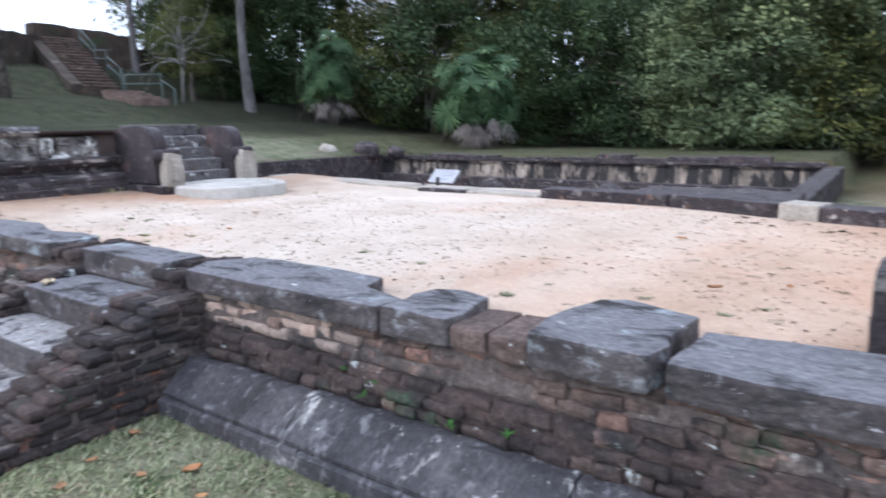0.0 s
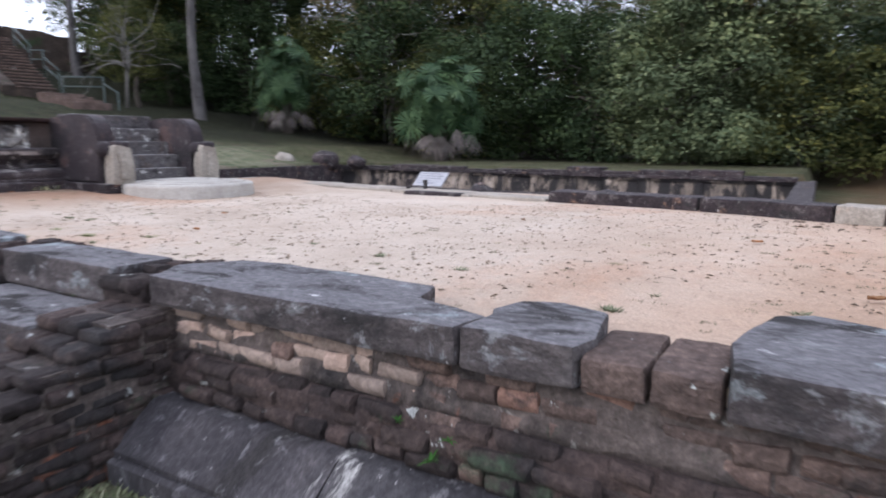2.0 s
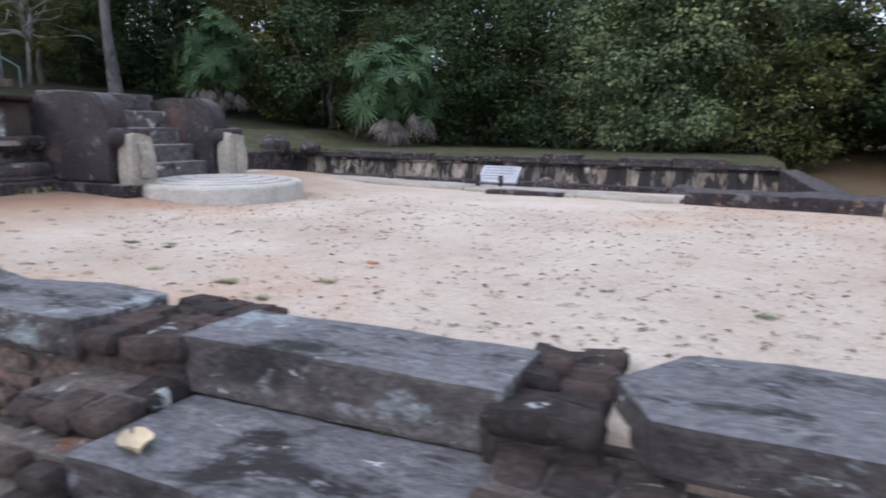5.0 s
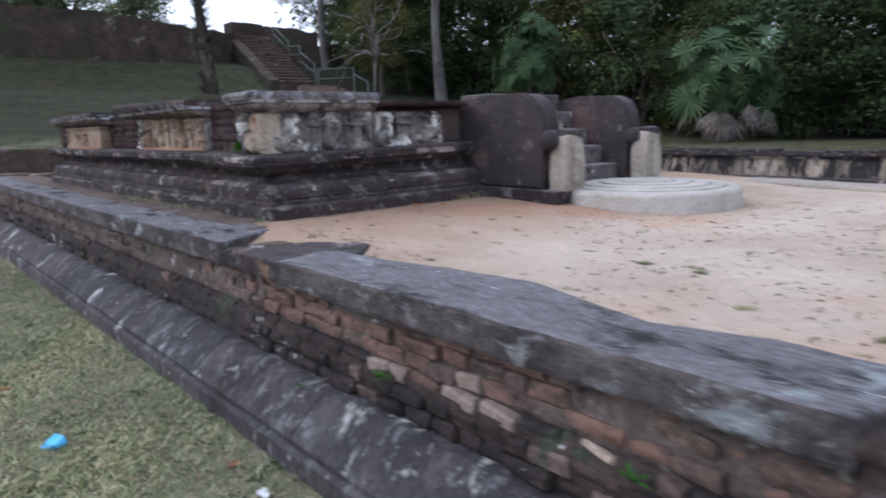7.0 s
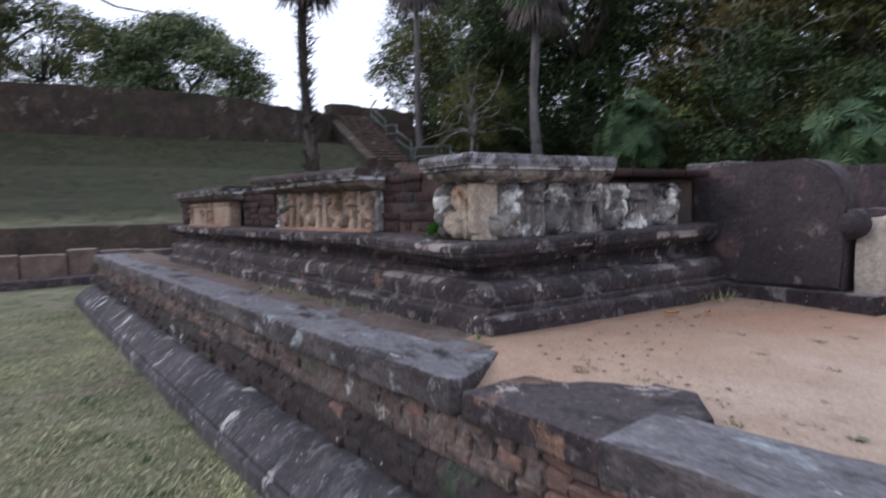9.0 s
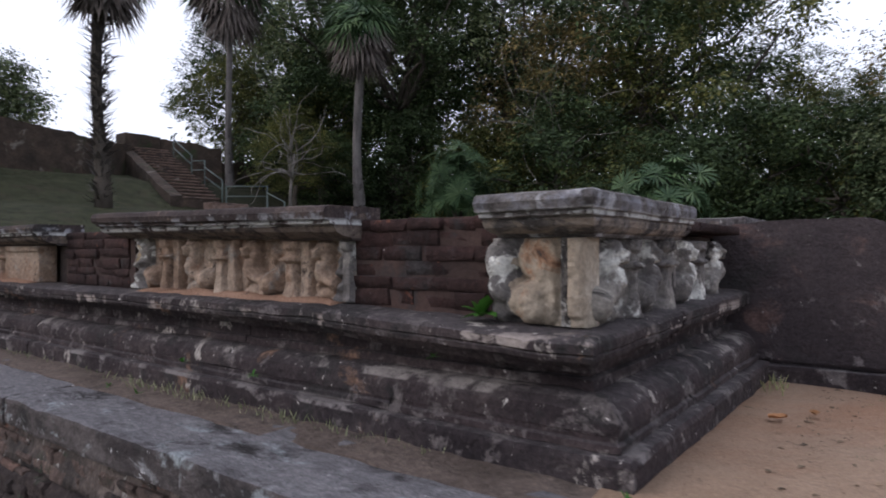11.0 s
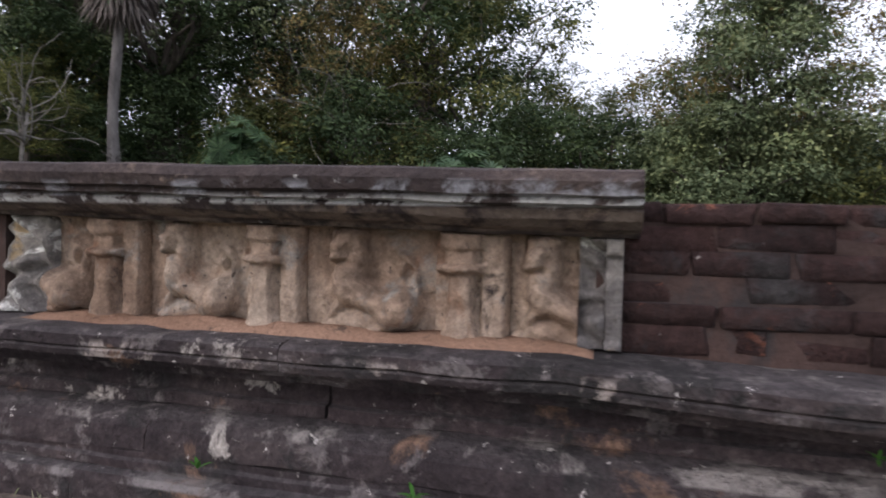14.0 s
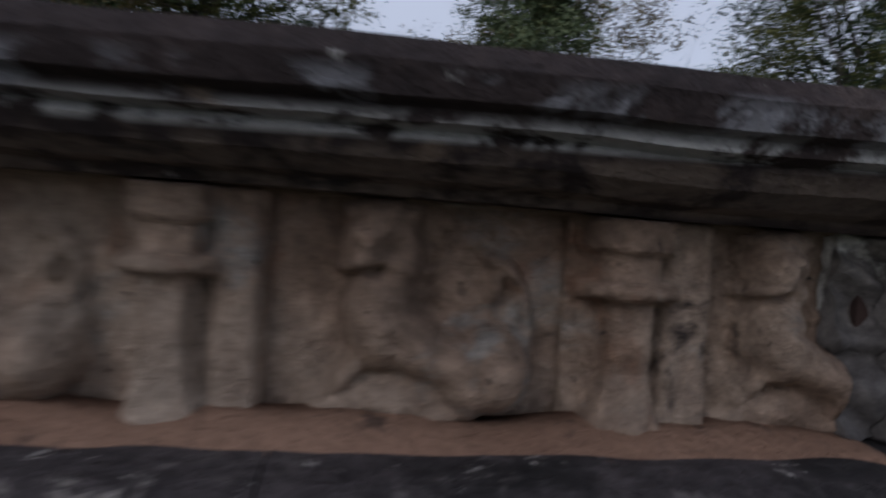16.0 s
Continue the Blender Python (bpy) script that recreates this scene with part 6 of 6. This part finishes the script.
def fallen_leaf(x, y, z, size, rz, label="dry orange fallen leaf", material=None):
    bm = bmesh.new()
    rows = []
    for k in range(7):
        f = k / 6
        w = 0.34 * math.sin(math.pi * min(0.98, f * 0.93 + 0.05)) * size
        lift = 0.12 * size * math.cos(f * 3.0)
        rows.append([bm.verts.new((size * (f - 0.5), w * q, 0.006 + abs(lift) * 0.4 + 0.18 * size * abs(q) ** 2 * (1 if k % 2 else 0.8))) for q in (-1, -0.5, 0, 0.5, 1)])
    for a, b in zip(rows, rows[1:]):
        for q in range(4):
            bm.faces.new((a[q], a[q + 1], b[q + 1], b[q]))
    ob = part("fallen_leaf", bm, material or M_DRYLEAF, None, label, True)
    ob.matrix_basis = pose(x, y, z, 0, 0, rz)
    tagged(ob, category="leaf", group="fallen leaves")


for _x, _y, _z, _s, _r in ((-3.09, 2.14, 0.01, 0.08, 20), (-2.56, 2.1, 0.01, 0.1, 70), (-2.89, 1.72, 0.01, 0.08, 150), (-2.7, 1.95, 0.01, 0.07, 10), (-2.35, 2.0, 0.01, 0.06, 50), (-3.0, 1.9, 0.01, 0.06, 80),
                           (-6.75, 2.2, 0.01, 0.07, 130), (-6.4, 2.05, 0.01, 0.06, 60), (-4.59, 3.85, 0.635, 0.08, 0), (-7.95, 4.15, 0.71, 0.09, 40), (-7.85, 4.3, 0.71, 0.07, 110), (-0.9, 3.9, 0.635, 0.09, 30), (-0.6, 4.1, 0.635, 0.07, 90), (-1.4, 5.2, 0.635, 0.08, 10), (-5.2, 4.6, 0.635, 0.06, 20), (-3.0, 5.5, 0.635, 0.05, 70), (-9.0, 1.2, 0.01, 0.06, 10), (-8.3, 1.7, 0.01, 0.06, 60)):
    fallen_leaf(_x, _y, _z, _s * 0.8, _r)
fallen_leaf(-4.39, 2.385, 0.522, 0.115, -35, "pale curled dry leaf on a stone step", M_PALELEAF)


def scrap(name, label, category, x, y, size, material, seed):
    bm = bmesh.new()
    bmesh.ops.create_icosphere(bm, subdivisions=3, radius=1.0)
    for v in bm.verts:
        v.co = Vector((v.co.x * size, v.co.y * size * 0.7, v.co.z * size * 0.4))
    wear(bm, size * 0.4, 1.2 / size, seed)
    ob = part(name, bm, material, None, label)
    ob.location = (x, y, size * 0.3)
    tagged(ob, category=category)


scrap("plastic_scrap", "crumpled sky-blue plastic wrapper lying on the lawn", "litter", -7.47, 1.75, 0.055, M_BLUE, 2)
scrap("paper_scrap", "small white crumpled paper on the lawn", "litter", -6.51, 2.2, 0.03, M_PAPER, 3)


def weed(x, y, z, size, leaves, seed, label, broad=0.3):
    """A sprout of pointed leaves on short stalks."""
    rng = random.Random(seed)
    t = thing("weed", label, "plant", (x, y, z), group="weeds on the old masonry")
    for k in range(leaves):
        az, el = k * 2.4 + rng.uniform(-0.3, 0.3), rng.uniform(0.1, 1.1)
        ln = size * rng.uniform(0.6, 1.1)
        bm = bmesh.new()
        rows = []
        for q in range(6):
            f = q / 5
            r = ln * f
            zz = r * math.sin(el) - 0.5 * ln * f * f * math.cos(el) * 0.6
            rr = r * math.cos(el)
            w = broad * ln * math.sin(math.pi * min(0.99, 0.12 + 0.88 * f)) * 0.5
            c, s = math.cos(az), math.sin(az)
            rows.append([bm.verts.new((rr * c - s * w * e, rr * s + c * w * e, zz + abs(e) * w * 0.3)) for e in (-1, 0, 1)])
        for a, b in zip(rows, rows[1:]):
            for q in range(2):
                bm.faces.new((a[q], a[q + 1], b[q + 1], b[q]))
        part("leaf", bm, M_SPROUT, t, smooth=True)


weed(-8.62, 3.19, 1.135, 0.085, 14, 1, "bright green broad-leaved weed on the ledge", 0.55)
for _i, (_x, _y, _z, _s) in enumerate(((-2.0, 2.57, 0.31, 0.045), (-1.95, 2.58, 0.38, 0.035), (-1.55, 2.57, 0.3, 0.035), (-1.3, 2.57, 0.33, 0.035), (-2.12, 2.58, 0.4, 0.03), (-6.3, 2.58, 0.38, 0.06), (-5.3, 2.58, 0.4, 0.06), (-6.75, 2.5, 0.24, 0.03), (-8.1, 3.05, 0.72, 0.05), (-4.4, 2.68, 0.53, 0.035), (-3.9, 2.68, 0.53, 0.04), (-8.8, 3.18, 0.99, 0.03), (-9.64, 3.1, 0.845, 0.045), (-10.14, 3.1, 0.845, 0.04), (-10.6, 3.0, 0.7, 0.05), (-10.3, 2.98, 0.7, 0.05))):
    weed(_x, _y, _z, _s, 9, 30 + _i, "small green weed rooted between old bricks", 0.22)

# ---------------- the hut beyond the pool ----------------
hut = thing("hut", "low dark shelter with green netting and a teal sheet roof", "hut")
part("netting", block(3.0, 10.5, 25.2, 29.0, -0.5, 1.78, bevel=0.01, step=0.5, worn=0.02), M_NET, hut)


def sheet_roof():
    bm = bmesh.new()
    rows = []
    for k in range(60):
        x = 2.4 + 8.6 * k / 59
        w = 0.02 * math.sin(k * 1.9)
        rows.append([bm.verts.new((x, 24.3, 1.75 + w)), bm.verts.new((x, 26.0, 2.15 + w)), bm.verts.new((x, 29.5, 2.0 + w))])
    for a, b in zip(rows, rows[1:]):
        for q in range(2):
            bm.faces.new((a[q], b[q], b[q + 1], a[q + 1]))
    bmesh.ops.solidify(bm, geom=bm.faces[:], thickness=0.02)
    part("roof", bm, M_ROOF, hut)


sheet_roof()
for _x in (3.0, 5.2, 7.4, 9.6):
    pipe([(_x, 24.5, -0.5), (_x, 24.5, 1.8)], 0.05, M_BARK, "post", hut)
pole = thing("wooden_pole", "slim weathered pole beside the shelter", "pole")
pipe([(2.4, 24.9, -0.5), (2.45, 25.0, 4.3)], [0.09, 0.06], M_BARK, "shaft", pole)


def stop_sign():
    s = thing("warning_sign", "small red octagonal sign with pale bars on the shelter", "sign")
    bm = bmesh.new()
    bmesh.ops.create_cone(bm, cap_ends=True, segments=8, radius1=0.2, radius2=0.2, depth=0.03)
    plate = part("plate", bm, M_RED, s)
    plate.matrix_basis = pose(5.0, 24.2, 0.25, 90, 22.5, 10)
    rim = bmesh.new()
    bmesh.ops.create_cone(rim, cap_ends=True, segments=8, radius1=0.225, radius2=0.225, depth=0.02)
    r = part("rim", rim, M_PAPER, s)
    r.matrix_basis = pose(5.0, 24.22, 0.25, 90, 22.5, 10)
    for z in (0.295, 0.205):
        b = part("writing", block(-0.11, 0.11, -0.01, 0.01, -0.018, 0.018, bevel=0, step=0, worn=0), M_PAPER, s)
        b.matrix_basis = pose(4.99, 24.175, z, 0, 0, 10)
    pipe([(5.02, 24.3, -0.5), (5.02, 24.3, 0.5)], 0.03, M_BARK, "post", s)


stop_sign()


boulder(-16.6, 18.9, 0.55, (0.5, 0.45, 0.4), 5, "dark rounded stone at the pool's corner")
boulder(-17.6, 17.9, 0.55, (0.4, 0.35, 0.3), 6, "pale rounded stone at the pool's corner", M_PALESTONE)
boulder(-15.4, 19.2, 0.5, (0.35, 0.3, 0.25), 7, "dark rounded stone at the pool's corner")


# squared stone standing behind the coping
tagged(part("loose_stone", block(-0.26, 0.16, 3.08, 3.40, 0.6, 0.96, bevel=0.03, step=0.07, worn=0.012, seed=4), M_DARK, None, "squared dark stone standing on the sand behind the coping"), category="stone")
